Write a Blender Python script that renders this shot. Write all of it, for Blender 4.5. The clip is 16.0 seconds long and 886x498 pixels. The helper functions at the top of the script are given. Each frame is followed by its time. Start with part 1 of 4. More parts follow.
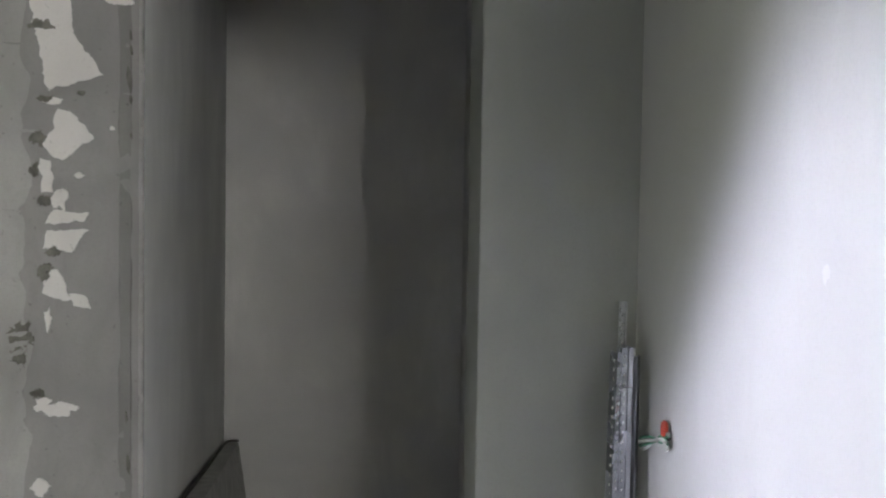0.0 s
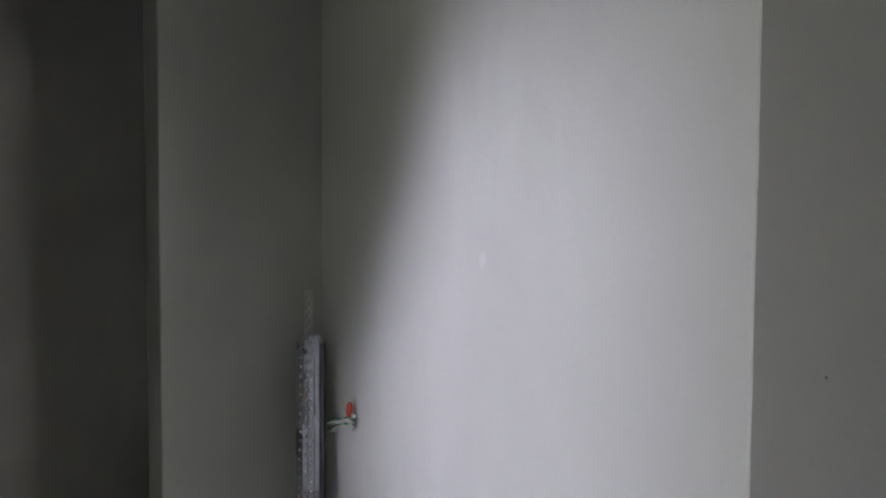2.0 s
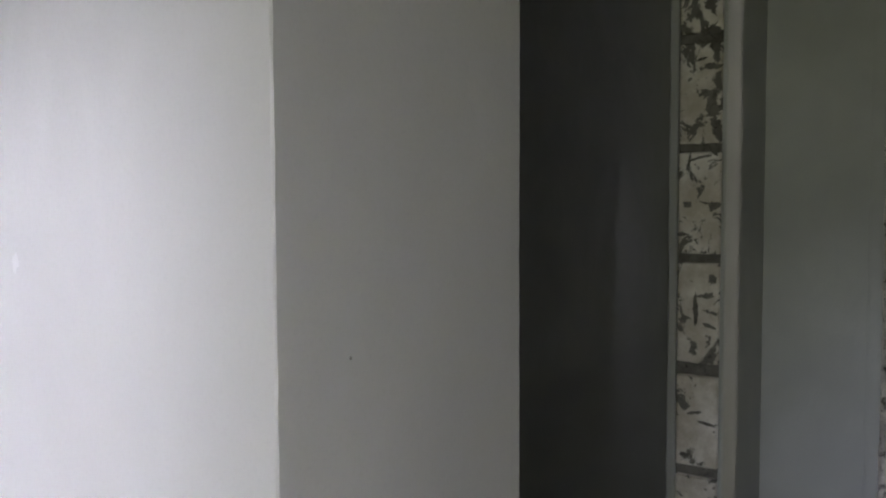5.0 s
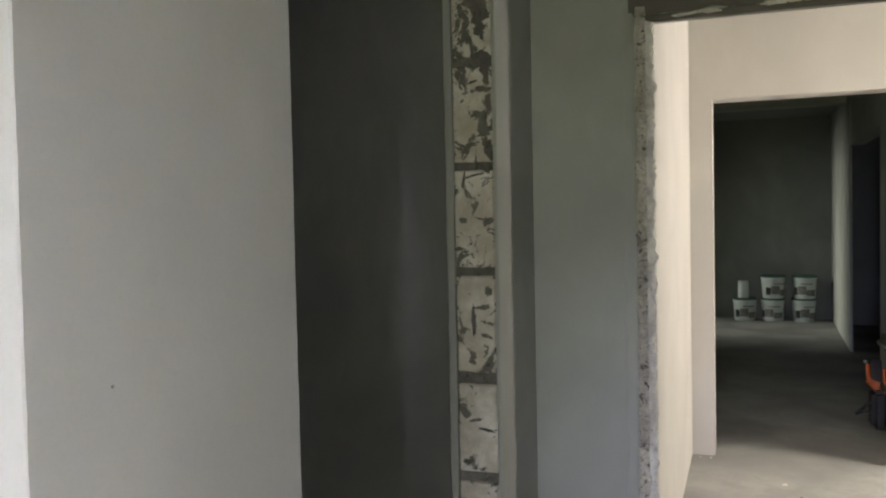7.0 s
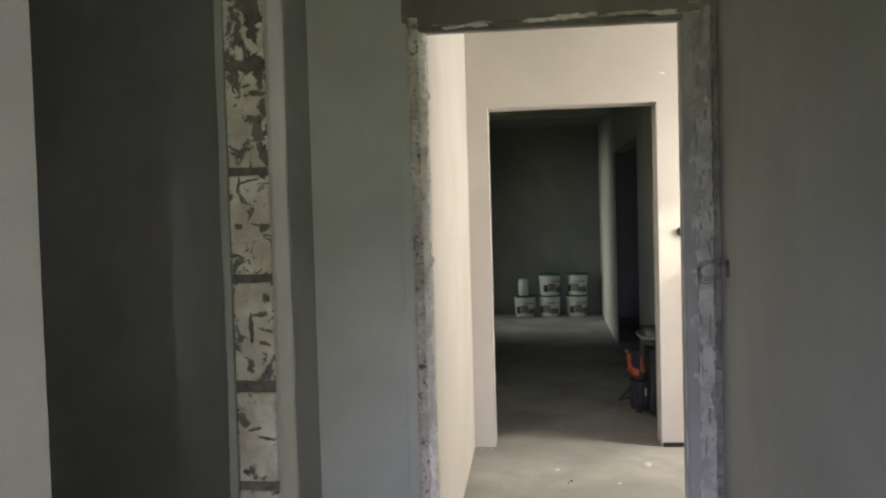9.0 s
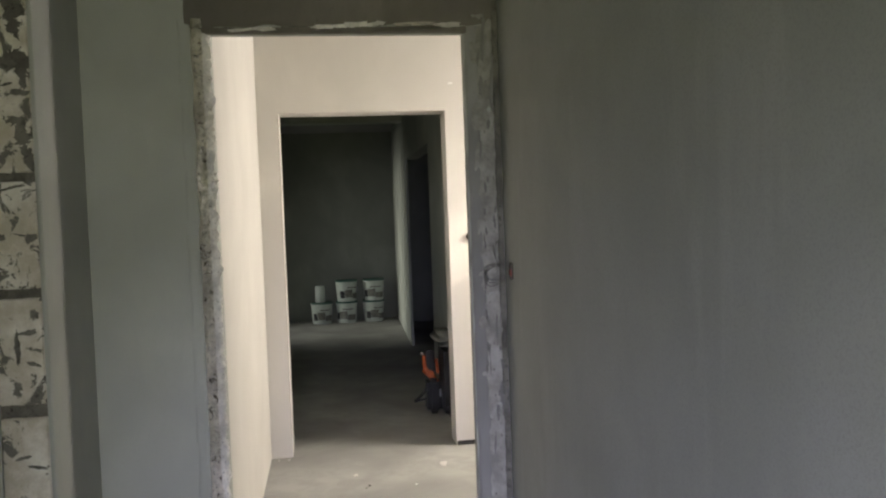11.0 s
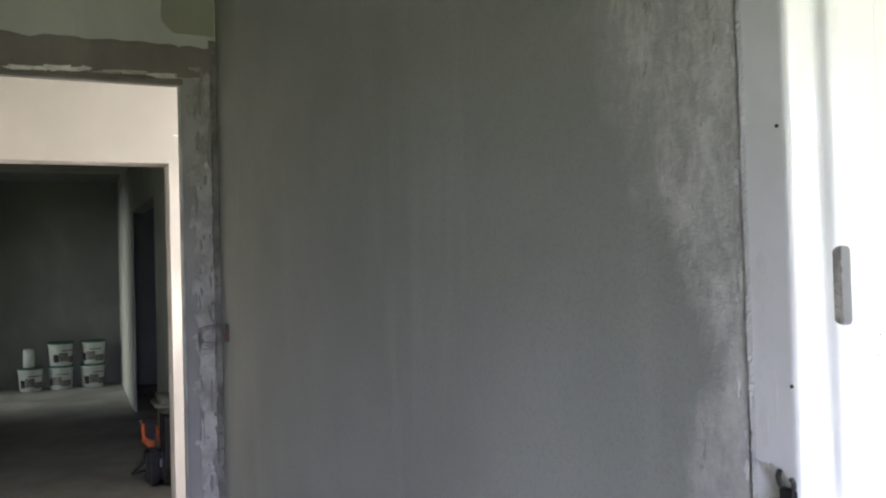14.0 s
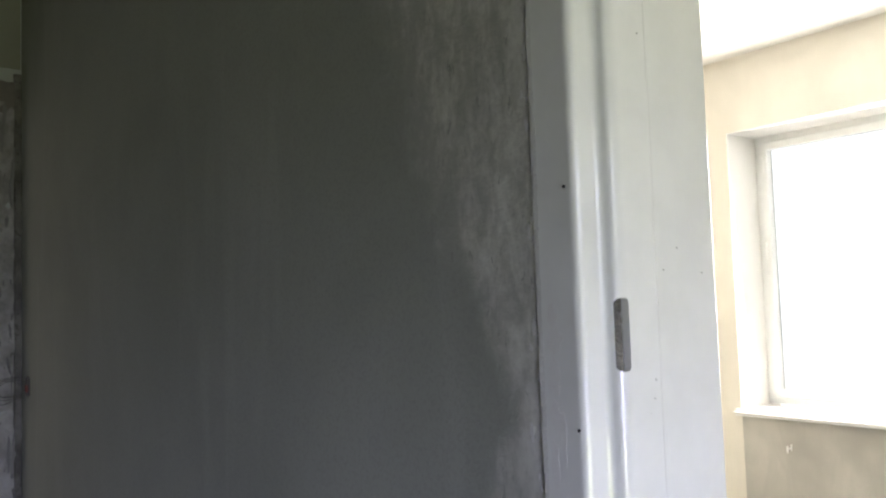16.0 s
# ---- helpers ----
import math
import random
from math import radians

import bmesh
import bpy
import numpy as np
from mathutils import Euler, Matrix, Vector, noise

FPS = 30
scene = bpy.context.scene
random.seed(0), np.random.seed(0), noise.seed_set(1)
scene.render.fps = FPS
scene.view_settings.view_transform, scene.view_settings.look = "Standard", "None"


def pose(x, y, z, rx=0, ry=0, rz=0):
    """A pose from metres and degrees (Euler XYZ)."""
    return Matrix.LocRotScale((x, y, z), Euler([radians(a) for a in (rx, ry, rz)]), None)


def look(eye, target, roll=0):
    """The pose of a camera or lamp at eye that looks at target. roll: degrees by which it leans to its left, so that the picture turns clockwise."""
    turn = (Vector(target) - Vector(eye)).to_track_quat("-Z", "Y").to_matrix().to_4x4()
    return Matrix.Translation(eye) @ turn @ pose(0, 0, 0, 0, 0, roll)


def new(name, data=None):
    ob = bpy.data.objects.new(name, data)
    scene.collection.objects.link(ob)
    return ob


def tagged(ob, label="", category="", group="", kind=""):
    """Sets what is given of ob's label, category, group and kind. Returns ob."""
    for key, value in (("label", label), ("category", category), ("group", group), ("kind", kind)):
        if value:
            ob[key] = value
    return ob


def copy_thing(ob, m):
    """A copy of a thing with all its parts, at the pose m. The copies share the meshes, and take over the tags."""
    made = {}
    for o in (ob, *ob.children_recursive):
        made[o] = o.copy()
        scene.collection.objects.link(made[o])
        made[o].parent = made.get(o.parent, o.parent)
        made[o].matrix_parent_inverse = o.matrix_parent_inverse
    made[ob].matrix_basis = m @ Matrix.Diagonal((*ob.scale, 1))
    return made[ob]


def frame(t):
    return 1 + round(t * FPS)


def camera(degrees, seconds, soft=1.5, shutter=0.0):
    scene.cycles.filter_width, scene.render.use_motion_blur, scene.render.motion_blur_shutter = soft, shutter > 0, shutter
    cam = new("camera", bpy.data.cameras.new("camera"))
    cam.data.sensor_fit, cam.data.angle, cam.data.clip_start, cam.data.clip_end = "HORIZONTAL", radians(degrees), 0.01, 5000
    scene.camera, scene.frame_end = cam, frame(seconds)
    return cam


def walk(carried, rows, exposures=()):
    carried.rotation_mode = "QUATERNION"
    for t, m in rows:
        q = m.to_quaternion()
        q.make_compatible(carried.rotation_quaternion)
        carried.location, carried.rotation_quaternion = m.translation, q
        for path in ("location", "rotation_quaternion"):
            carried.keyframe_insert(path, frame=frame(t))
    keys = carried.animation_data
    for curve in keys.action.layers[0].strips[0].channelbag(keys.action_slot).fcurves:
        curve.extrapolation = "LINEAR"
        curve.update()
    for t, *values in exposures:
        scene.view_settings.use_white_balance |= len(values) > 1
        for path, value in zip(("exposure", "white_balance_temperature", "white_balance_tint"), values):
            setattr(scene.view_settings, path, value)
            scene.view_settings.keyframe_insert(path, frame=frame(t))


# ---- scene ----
cam = camera(55.51, 16.0, soft=2.2)
PATH = [
    (0, look((0.109, 0.228, 1.430), (0.450, 2.197, 1.352), 0.94)),
    (0.5, look((0.117, 0.220, 1.430), (0.615, 2.155, 1.347), 0.91)),
    (1, look((0.122, 0.218, 1.435), (0.803, 2.096, 1.344), 0.55)),
    (1.5, look((0.120, 0.204, 1.443), (0.966, 2.013, 1.344), 0.43)),
    (2, look((0.118, 0.188, 1.446), (1.129, 1.910, 1.340), 0.37)),
    (2.5, look((0.123, 0.176, 1.445), (1.273, 1.809, 1.349), 0.28)),
    (3, look((0.148, 0.168, 1.444), (1.429, 1.701, 1.356), 0.09)),
    (3.5, look((0.163, 0.155, 1.447), (1.555, 1.589, 1.363), -0.11)),
    (4, look((0.169, 0.129, 1.450), (1.671, 1.447, 1.370), -0.48)),
    (4.2, look((0.179, 0.126, 1.448), (1.713, 1.406, 1.357), -0.51)),
    (6.3, look((0.195, 0.094, 1.434), (2.015, 0.922, 1.365), -0.78)),
    (6.5, look((0.193, 0.098, 1.432), (2.031, 0.884, 1.368), -1.16)),
    (7, look((0.195, 0.086, 1.437), (2.075, 0.763, 1.369), -1.15)),
    (7.5, look((0.191, 0.073, 1.441), (2.109, 0.635, 1.368), -1.06)),
    (8, look((0.188, 0.054, 1.443), (2.136, 0.503, 1.370), -1.21)),
    (8.5, look((0.184, 0.041, 1.443), (2.155, 0.372, 1.370), -1.42)),
    (9, look((0.186, 0.032, 1.444), (2.175, 0.235, 1.371), -1.59)),
    (9.5, look((0.194, 0.024, 1.446), (2.191, 0.100, 1.372), -1.70)),
    (10, look((0.191, 0.022, 1.445), (2.188, -0.050, 1.371), -1.94)),
    (10.2, look((0.189, 0.022, 1.443), (2.184, -0.099, 1.369), -2.02)),
    (12.5, look((0.184, -0.029, 1.450), (2.107, -0.574, 1.372), -1.93)),
    (13, look((0.185, -0.049, 1.450), (2.071, -0.712, 1.372), -1.87)),
    (13.5, look((0.197, -0.065, 1.450), (2.043, -0.834, 1.406), -1.73)),
    (14, look((0.190, -0.072, 1.453), (1.997, -0.929, 1.495), -1.61)),
    (14.5, look((0.185, -0.075, 1.454), (1.954, -1.006, 1.531), -1.52)),
    (15, look((0.177, -0.083, 1.461), (1.889, -1.108, 1.589), -1.70)),
    (15.5, look((0.170, -0.082, 1.461), (1.825, -1.197, 1.592), -1.68)),
    (16, look((0.167, -0.088, 1.460), (1.765, -1.284, 1.593), -1.93)),
]
EXPOSURES = [(0, 0.13, 6480, 10), (0.5, -0.03, 6500, 10), (1, -0.37, 6520, 10), (1.5, -0.60, 6580, 10), (2, -0.73, 6640, 10), (2.5, -0.78, 6680, 10), (3, -0.74, 6700, 10),
             (4.2, -0.48, 6720, 10), (6.3, 0.33, 6850, 10), (7, 0.50, 7000, 9), (8, 0.49, 7050, 9), (10, 0.44, 7100, 9), (12.5, 0.66, 6850, 9), (13.5, 0.74, 6650, 10), (14, 0.68, 6620, 10),
             (14.5, 0.46, 6600, 10), (15, 0.22, 6600, 10), (15.5, -0.03, 6600, 10), (16, -0.25, 6580, 10)]
walk(cam, PATH, EXPOSURES)


# ---------- world, sun, large lights ----------
world = bpy.data.worlds.new("sky_world")
scene.world = world
world.use_nodes = True
wt = world.node_tree
sky = wt.nodes.new("ShaderNodeTexSky")
sky.sky_type, sky.sun_disc = "NISHITA", False
SUN_WAY = Vector((0.45, 0.85, -0.60)).normalized()
sky.sun_elevation = math.asin(-SUN_WAY.z)
sky.sun_rotation = math.atan2(-SUN_WAY.x, -SUN_WAY.y)
wt.links.new(sky.outputs[0], wt.nodes["Background"].inputs[0])
wt.nodes["Background"].inputs[1].default_value = 0.1

sun = new("sun", bpy.data.lights.new("sun", "SUN"))
sun.data.energy, sun.data.angle, sun.data.color = 2.5, radians(0.6), (1.0, 0.93, 0.82)
sun.matrix_world = look((0, 0, 8), Vector((0, 0, 8)) + SUN_WAY)


def window_light(name, eye, target, wide, high, watts, colour, lean=0.0, spread=180):
    lamp = new(name, bpy.data.lights.new(name, "AREA"))
    lamp.data.shape, lamp.data.size, lamp.data.size_y = "RECTANGLE", wide, high
    lamp.data.energy, lamp.data.color, lamp.data.spread = watts, colour, radians(spread)
    lamp.matrix_world = look(eye, target, lean)
    return lamp


window_light("light_west_window", (-2.12, 0.17, 1.29), (0.886, 1.41, 1.17), 0.94, 1.10, 4.55, (0.78, 0.79, 1.0), spread=15)
window_light("sky_west_window", (-2.19, 0.10, 1.35), (3.2, -0.20, -0.20), 0.85, 1.5, 3.6, (0.66, 0.70, 1.0), spread=42)
# two added fills: blue aimed at the south wall's foot, green aimed upward
window_light("low_blue_fill_west", (-2.15, 0.36, 0.95), (0.5, -0.63, 0.12), 0.44, 0.7, 18.0, (0.55, 0.58, 1.0), spread=58)
window_light("green_fill_west", (-2.19, 0.15, 0.60), (1.5, -0.45, 1.95), 0.80, 0.5, 3.2, (0.95, 1.0, 0.34), spread=80)
window_light("light_stair_window", (1.74, -4.20, 1.60), (1.3, -1.0, 1.3), 2.06, 1.36, 250, (1.0, 0.975, 0.95))
window_light("light_passage_window", (4.86, -2.16, 1.50), (4.0, 0.4, 1.1), 0.7, 1.2, 79, (1.0, 0.955, 0.90))
window_light("light_far_window", (11.3, 4.90, 1.62), (11.4, 0.2, 0.75), 1.3, 0.5, 15, (0.93, 0.97, 0.92), spread=60)
window_light("light_room_window", (6.70, 1.12, 1.55), (6.75, -0.92, 0.9), 0.8, 0.9, 0.75, (0.86, 1.0, 0.78))


# ---------- materials ----------
def mat_new(name):
    m = bpy.data.materials.new(name)
    m.use_nodes = True
    return m, m.node_tree, m.node_tree.nodes["Principled BSDF"]


def node(t, kind, **values):
    n = t.nodes.new(kind)
    for key, value in values.items():
        n.inputs[key].default_value = value
    return n


def noise_at(t, place, scale, detail=4.0, rough=0.55, warp=0.0):
    n = node(t, "ShaderNodeTexNoise", Scale=scale, Detail=detail, Roughness=rough, Distortion=warp)
    t.links.new(place, n.inputs["Vector"])
    return n.outputs["Fac"]


def ramp(t, value, a, b, lo=0.0, hi=1.0):
    n = t.nodes.new("ShaderNodeMapRange")
    n.interpolation_type = "SMOOTHSTEP"
    for k, v in zip(("From Min", "From Max", "To Min", "To Max"), (a, b, lo, hi)):
        n.inputs[k].default_value = v
    t.links.new(value, n.inputs["Value"])
    return n.outputs["Result"]


def ramp_flat(t, value, a, b):
    n = t.nodes.new("ShaderNodeMapRange")
    n.inputs["From Min"].default_value, n.inputs["From Max"].default_value = a, b
    t.links.new(value, n.inputs["Value"])
    return n.outputs["Result"]


def maths(t, what, a, b):
    n = t.nodes.new("ShaderNodeMath")
    n.operation = what
    for k, v in enumerate((a, b)):
        if isinstance(v, (int, float)):
            n.inputs[k].default_value = v
        else:
            t.links.new(v, n.inputs[k])
    return n.outputs[0]


def mixed(t, fac, a, b):
    n = t.nodes.new("ShaderNodeMix")
    n.data_type = "RGBA"
    if isinstance(fac, (int, float)):
        n.inputs[0].default_value = fac
    else:
        t.links.new(fac, n.inputs[0])
    for k, v in ((6, a), (7, b)):
        if isinstance(v, tuple):
            n.inputs[k].default_value = (*v, 1.0)
        else:
            t.links.new(v, n.inputs[k])
    return n.outputs[2]


def place_of(t, stretch=(1, 1, 1)):
    g = t.nodes.new("ShaderNodeNewGeometry")
    m = t.nodes.new("ShaderNodeMapping")
    m.inputs["Scale"].default_value = stretch
    t.links.new(g.outputs["Position"], m.inputs["Vector"])
    return m.outputs["Vector"]


def bump(t, bsdf, height, strength, depth):
    b = node(t, "ShaderNodeBump", Strength=strength, Distance=depth)
    t.links.new(height, b.inputs["Height"])
    t.links.new(b.outputs[0], bsdf.inputs["Normal"])


def shade(c, k):
    return tuple(min(1.0, v * k) for v in c)


def plaster(name, colour, spread=0.14, relief=0.0025, rough=0.85, specks=0.0):
    """Trowelled cement plaster: cloudy tone, faint trowel sweeps and fine sand grain."""
    m, t, b = mat_new(name)
    p = place_of(t)
    sweep = place_of(t, (1.0, 1.0, 0.35))
    big = noise_at(t, p, 1.7, 3, 0.5, 0.4)
    mid = noise_at(t, sweep, 9.0, 5, 0.6, 0.8)
    fine = noise_at(t, p, 260.0, 2, 0.7)
    col = mixed(t, ramp(t, big, 0.3, 0.7), shade(colour, 1 - spread), shade(colour, 1 + spread))
    col = mixed(t, ramp(t, mid, 0.35, 0.7, 0.0, 0.55), col, shade(colour, 1 - spread * 0.5))
    col = mixed(t, ramp(t, noise_at(t, p, 140.0, 3, 0.7), 0.45, 0.75, 0.0, 0.20), col, shade(colour, 0.78))
    if specks:
        col = mixed(t, ramp(t, noise_at(t, p, 70.0, 2), 0.70, 0.76, 0.0, specks), col, shade(colour, 0.35))
    t.links.new(col, b.inputs["Base Color"])
    b.inputs["Roughness"].default_value = rough
    b.inputs["Specular IOR Level"].default_value = 0.25
    h = maths(t, "ADD", maths(t, "MULTIPLY", mid, 1.0), maths(t, "MULTIPLY", fine, 0.35))
    bump(t, b, h, 0.35, relief)
    return m


def broken(name, light, dark, scale=26.0, cut=0.52, relief=0.01, stretch=1.0):
    """Broken mortar and raw block: pale crumbs with dark pits and scratches between them."""
    m, t, b = mat_new(name)
    p = place_of(t)
    q = place_of(t, (1.0, 1.0, stretch))
    pits = noise_at(t, q, scale, 9, 0.72, 0.5)
    holes = noise_at(t, q, scale * 2.6, 4, 0.6)
    tone = noise_at(t, p, 9.0, 7, 0.7)
    col = mixed(t, ramp(t, tone, 0.34, 0.66), shade(light, 0.58), light)
    col = mixed(t, ramp(t, pits, cut, cut + 0.12), col, dark)
    col = mixed(t, ramp(t, holes, 0.64, 0.70), col, shade(dark, 0.6))
    t.links.new(col, b.inputs["Base Color"])
    b.inputs["Roughness"].default_value = 0.95
    b.inputs["Specular IOR Level"].default_value = 0.1
    bump(t, b, maths(t, "SUBTRACT", noise_at(t, p, 90.0, 4), ramp(t, pits, cut - 0.05, cut + 0.15)), 0.8, relief)
    return m


def simple(name, colour, rough=0.5, metal=0.0, grain=30.0, spread=0.12, relief=0.0006):
    m, t, b = mat_new(name)
    p = place_of(t)
    n = noise_at(t, p, grain, 4, 0.6)
    t.links.new(mixed(t, ramp(t, n, 0.3, 0.7), shade(colour, 1 - spread), shade(colour, 1 + spread)), b.inputs["Base Color"])
    t.links.new(ramp(t, noise_at(t, p, grain * 0.4, 3), 0.3, 0.7, max(0.03, rough - 0.08), min(1.0, rough + 0.1)), b.inputs["Roughness"])
    b.inputs["Metallic"].default_value = metal
    bump(t, b, n, 0.3, relief)
    return m


GREY = (0.385, 0.395, 0.358)
M_PLASTER = plaster("grey_plaster", GREY)
# finer plaster, lighter than GREY to put the pier's light into its colour
M_PLASTER_FINE_LIT = plaster("fine_lit_plaster", (0.60, 0.595, 0.565), 0.07, 0.0012)
# plaster darkened to carry the shade of the closet and last room
M_PLASTER_SHADE = plaster("shade_cement_plaster", (0.20, 0.208, 0.185), 0.14, 0.002)
M_PLASTER_SIDE = plaster("side_room_cement", (0.38, 0.385, 0.36), 0.14, 0.002)
M_CEMENT = plaster("stripped_cement", (0.22, 0.215, 0.205), 0.26, 0.004, 0.92, 0.35)
# plaster lightened to make up for light the small room doesn't get
M_PLASTER_LIGHTENED = plaster("pale_plaster", (0.72, 0.715, 0.69), 0.12, 0.002)
# the passage's warm light is partly in this paler, warmer plaster colour
M_PASSAGE_LIT = plaster("passage_lit_plaster", (0.57, 0.543, 0.508), 0.06, 0.0012)
M_STAIR = plaster("stair_hall_plaster", (0.68, 0.64, 0.56), 0.10, 0.0015)
M_STAIR_LOW = plaster("stair_hall_low_plaster", (0.42, 0.40, 0.36), 0.2, 0.002)
# ceiling grey darkened to cut bounce onto the upper walls
M_CEIL = plaster("ceiling_plaster_darkened", (0.23, 0.23, 0.22), 0.08, 0.0015)
M_WHITE = plaster("white_plaster", (0.78, 0.77, 0.74), 0.05, 0.001)
M_FLOOR = plaster("concrete_screed", (0.34, 0.332, 0.312), 0.22, 0.002, 0.8, 0.5)
M_RAW = plaster("raw_concrete", (0.17, 0.155, 0.135), 0.3, 0.006, 0.95, 0.6)
M_CRUMB = broken("broken_plaster_edge", (0.84, 0.79, 0.69), (0.13, 0.105, 0.08), 36, 0.53, 0.014)
M_CHASE = broken("chased_mortar", (0.36, 0.35, 0.315), (0.19, 0.18, 0.155), 17, 0.60, 0.004, 0.55)
M_MORTAR = broken("dark_mortar", (0.20, 0.192, 0.168), (0.10, 0.095, 0.08), 30, 0.55, 0.006)
M_PUTTY = plaster("old_white_putty", (0.56, 0.54, 0.51), 0.14, 0.002, 0.9, 0.3)
M_RENDER = plaster("coarse_render", (0.27, 0.265, 0.25), 0.3, 0.006, 0.95, 0.3)
M_PATCH = plaster("olive_filler", (0.25, 0.255, 0.195), 0.10, 0.001)


def scraped_block():
    """Aerated block face with smears of dark mortar left on it."""
    m, t, b = mat_new("scraped_block")
    p = place_of(t)
    oi = t.nodes.new("ShaderNodeObjectInfo")
    add = t.nodes.new("ShaderNodeVectorMath")
    add.operation = "ADD"
    t.links.new(p, add.inputs[0])
    t.links.new(oi.outputs["Random"], add.inputs[1])
    q = add.outputs[0]
    smear = noise_at(t, q, 13.0, 9, 0.70, 0.7)
    base = mixed(t, ramp(t, noise_at(t, q, 8.0, 6, 0.65), 0.35, 0.65), (0.44, 0.40, 0.32), (0.66, 0.635, 0.56))
    base = mixed(t, ramp(t, noise_at(t, q, 120.0, 3), 0.55, 0.75, 0, 0.35), base, (0.36, 0.34, 0.29))
    # higher courses were scraped less
    sep = t.nodes.new("ShaderNodeSeparateXYZ")
    t.links.new(p, sep.inputs[0])
    more = ramp(t, sep.outputs["Z"], 1.3, 2.1, 0.0, 0.035)
    col = mixed(t, ramp(t, maths(t, "ADD", smear, more), 0.555, 0.585), base, (0.135, 0.13, 0.112))
    t.links.new(col, b.inputs["Base Color"])
    b.inputs["Roughness"].default_value = 0.95
    bump(t, b, maths(t, "ADD", smear, maths(t, "MULTIPLY", noise_at(t, q, 150.0, 3), 0.3)), 0.6, 0.006)
    return m


M_BLOCK = scraped_block()


def stained_wall():
    """Damp cement plaster, dried to a paler, rougher tongue beside the steel door frame."""
    m, t, b = mat_new("stained_cement_plaster")
    p = place_of(t)
    sep = t.nodes.new("ShaderNodeSeparateXYZ")
    t.links.new(p, sep.inputs[0])
    x, z = sep.outputs["X"], sep.outputs["Z"]
    # the tide line: how far the dried tongue reaches from the frame at each height
    line = t.nodes.new("ShaderNodeValToRGB")
    line.color_ramp.interpolation = "B_SPLINE"
    reach = ((1.20, 0.833), (1.31, 0.806), (1.37, 0.782), (1.43, 0.806), (1.50, 0.858), (1.55, 0.878), (1.60, 0.912), (1.66, 0.958), (1.76, 0.990))
    for n, (h, e) in enumerate(reach):
        stop = line.color_ramp.elements[n] if n < 2 else line.color_ramp.elements.new(1.0)
        stop.position = (h - 1.2) / 0.6
        stop.color = (e, e, e, 1.0)
    t.links.new(ramp_flat(t, z, 1.2, 1.8), line.inputs[0])
    tall = place_of(t, (1.0, 1.0, 0.38))
    wob = maths(t, "SUBTRACT", noise_at(t, p, 14.0, 6, 0.65, 0.4), 0.5)
    off = maths(t, "SUBTRACT", line.outputs[0], x)
    off = maths(t, "ADD", off, maths(t, "MULTIPLY", wob, ramp(t, z, 1.40, 1.62, 0.10, 0.17)))
    soft = ramp(t, z, 1.38, 1.60, 0.019, 0.040)
    dry = maths(t, "MULTIPLY", ramp(t, maths(t, "DIVIDE", off, soft), -1.0, 1.0), ramp(t, z, 1.20, 1.38, 0.5, 1.0))
    cloud = noise_at(t, p, 1.6, 4, 0.55, 0.3)
    dark = mixed(t, ramp(t, cloud, 0.3, 0.7), (0.316, 0.328, 0.290), (0.378, 0.392, 0.348))
    # upright streaks of old water, and sandy grain
    dark = mixed(t, ramp(t, noise_at(t, place_of(t, (1.0, 1.0, 0.16)), 6.5, 5, 0.6, 0.5), 0.50, 0.72, 0.0, 0.45), dark, (0.415, 0.42, 0.385))
    grain = noise_at(t, p, 210.0, 3, 0.75)
    dark = mixed(t, ramp(t, grain, 0.42, 0.72, 0.0, 0.38), dark, (0.235, 0.242, 0.222))
    brush = noise_at(t, tall, 34.0, 6, 0.68, 0.35)
    crust = noise_at(t, p, 75.0, 6, 0.72, 0.3)
    blot = maths(t, "ADD", maths(t, "MULTIPLY", brush, 0.6), maths(t, "MULTIPLY", crust, 0.4))
    # driest right against the steel
    near = maths(t, "SUBTRACT", 0.845, x)
    blot = maths(t, "ADD", blot, maths(t, "MULTIPLY", near, 0.85))
    pale = mixed(t, ramp(t, blot, 0.38, 0.70), (0.395, 0.395, 0.36), (0.68, 0.68, 0.63))
    # pits and dark scratches in the dried crust
    pale = mixed(t, ramp(t, noise_at(t, tall, 95.0, 4, 0.65, 0.6), 0.61, 0.70, 0.0, 0.7), pale, (0.27, 0.27, 0.25))
    col = mixed(t, dry, dark, pale)
    t.links.new(col, b.inputs["Base Color"])
    b.inputs["Roughness"].default_value = 0.85
    b.inputs["Specular IOR Level"].default_value = 0.25
    h = maths(t, "ADD", maths(t, "MULTIPLY", grain, 0.35), maths(t, "MULTIPLY", maths(t, "MULTIPLY", crust, dry), 1.6))
    h = maths(t, "ADD", h, maths(t, "MULTIPLY", noise_at(t, p, 11.0, 4, 0.5), 0.6))
    bump(t, b, h, 0.5, 0.003)
    return m


M_STAINED = stained_wall()
M_STEEL_WHITE = simple("white_enamelled_steel", (0.84, 0.85, 0.83), 0.09, 0.0, 14.0, 0.03, 0.0002)
M_PVC = simple("white_pvc", (0.82, 0.82, 0.80), 0.35, 0.0, 20.0, 0.02, 0.0002)
M_ZINC = simple("galvanised_steel", (0.40, 0.41, 0.44), 0.28, 1.0, 25.0, 0.10, 0.0001)
# zinc lightened by colour, for the thin angle that stands in shadow
M_ZINC_LIGHTENED = simple("lightened_zinc", (0.50, 0.51, 0.52), 0.45, 0.3, 25.0, 0.10, 0.0001)
# zinc darkened to carry the corner's shadow on one channel
M_ZINC_SHADE = simple("shaded_zinc", (0.16, 0.165, 0.18), 0.45, 0.8, 25.0, 0.10, 0.0001)
M_BUCKET = simple("white_plastic", (0.55, 0.60, 0.54), 0.4, 0.0, 12.0, 0.05)
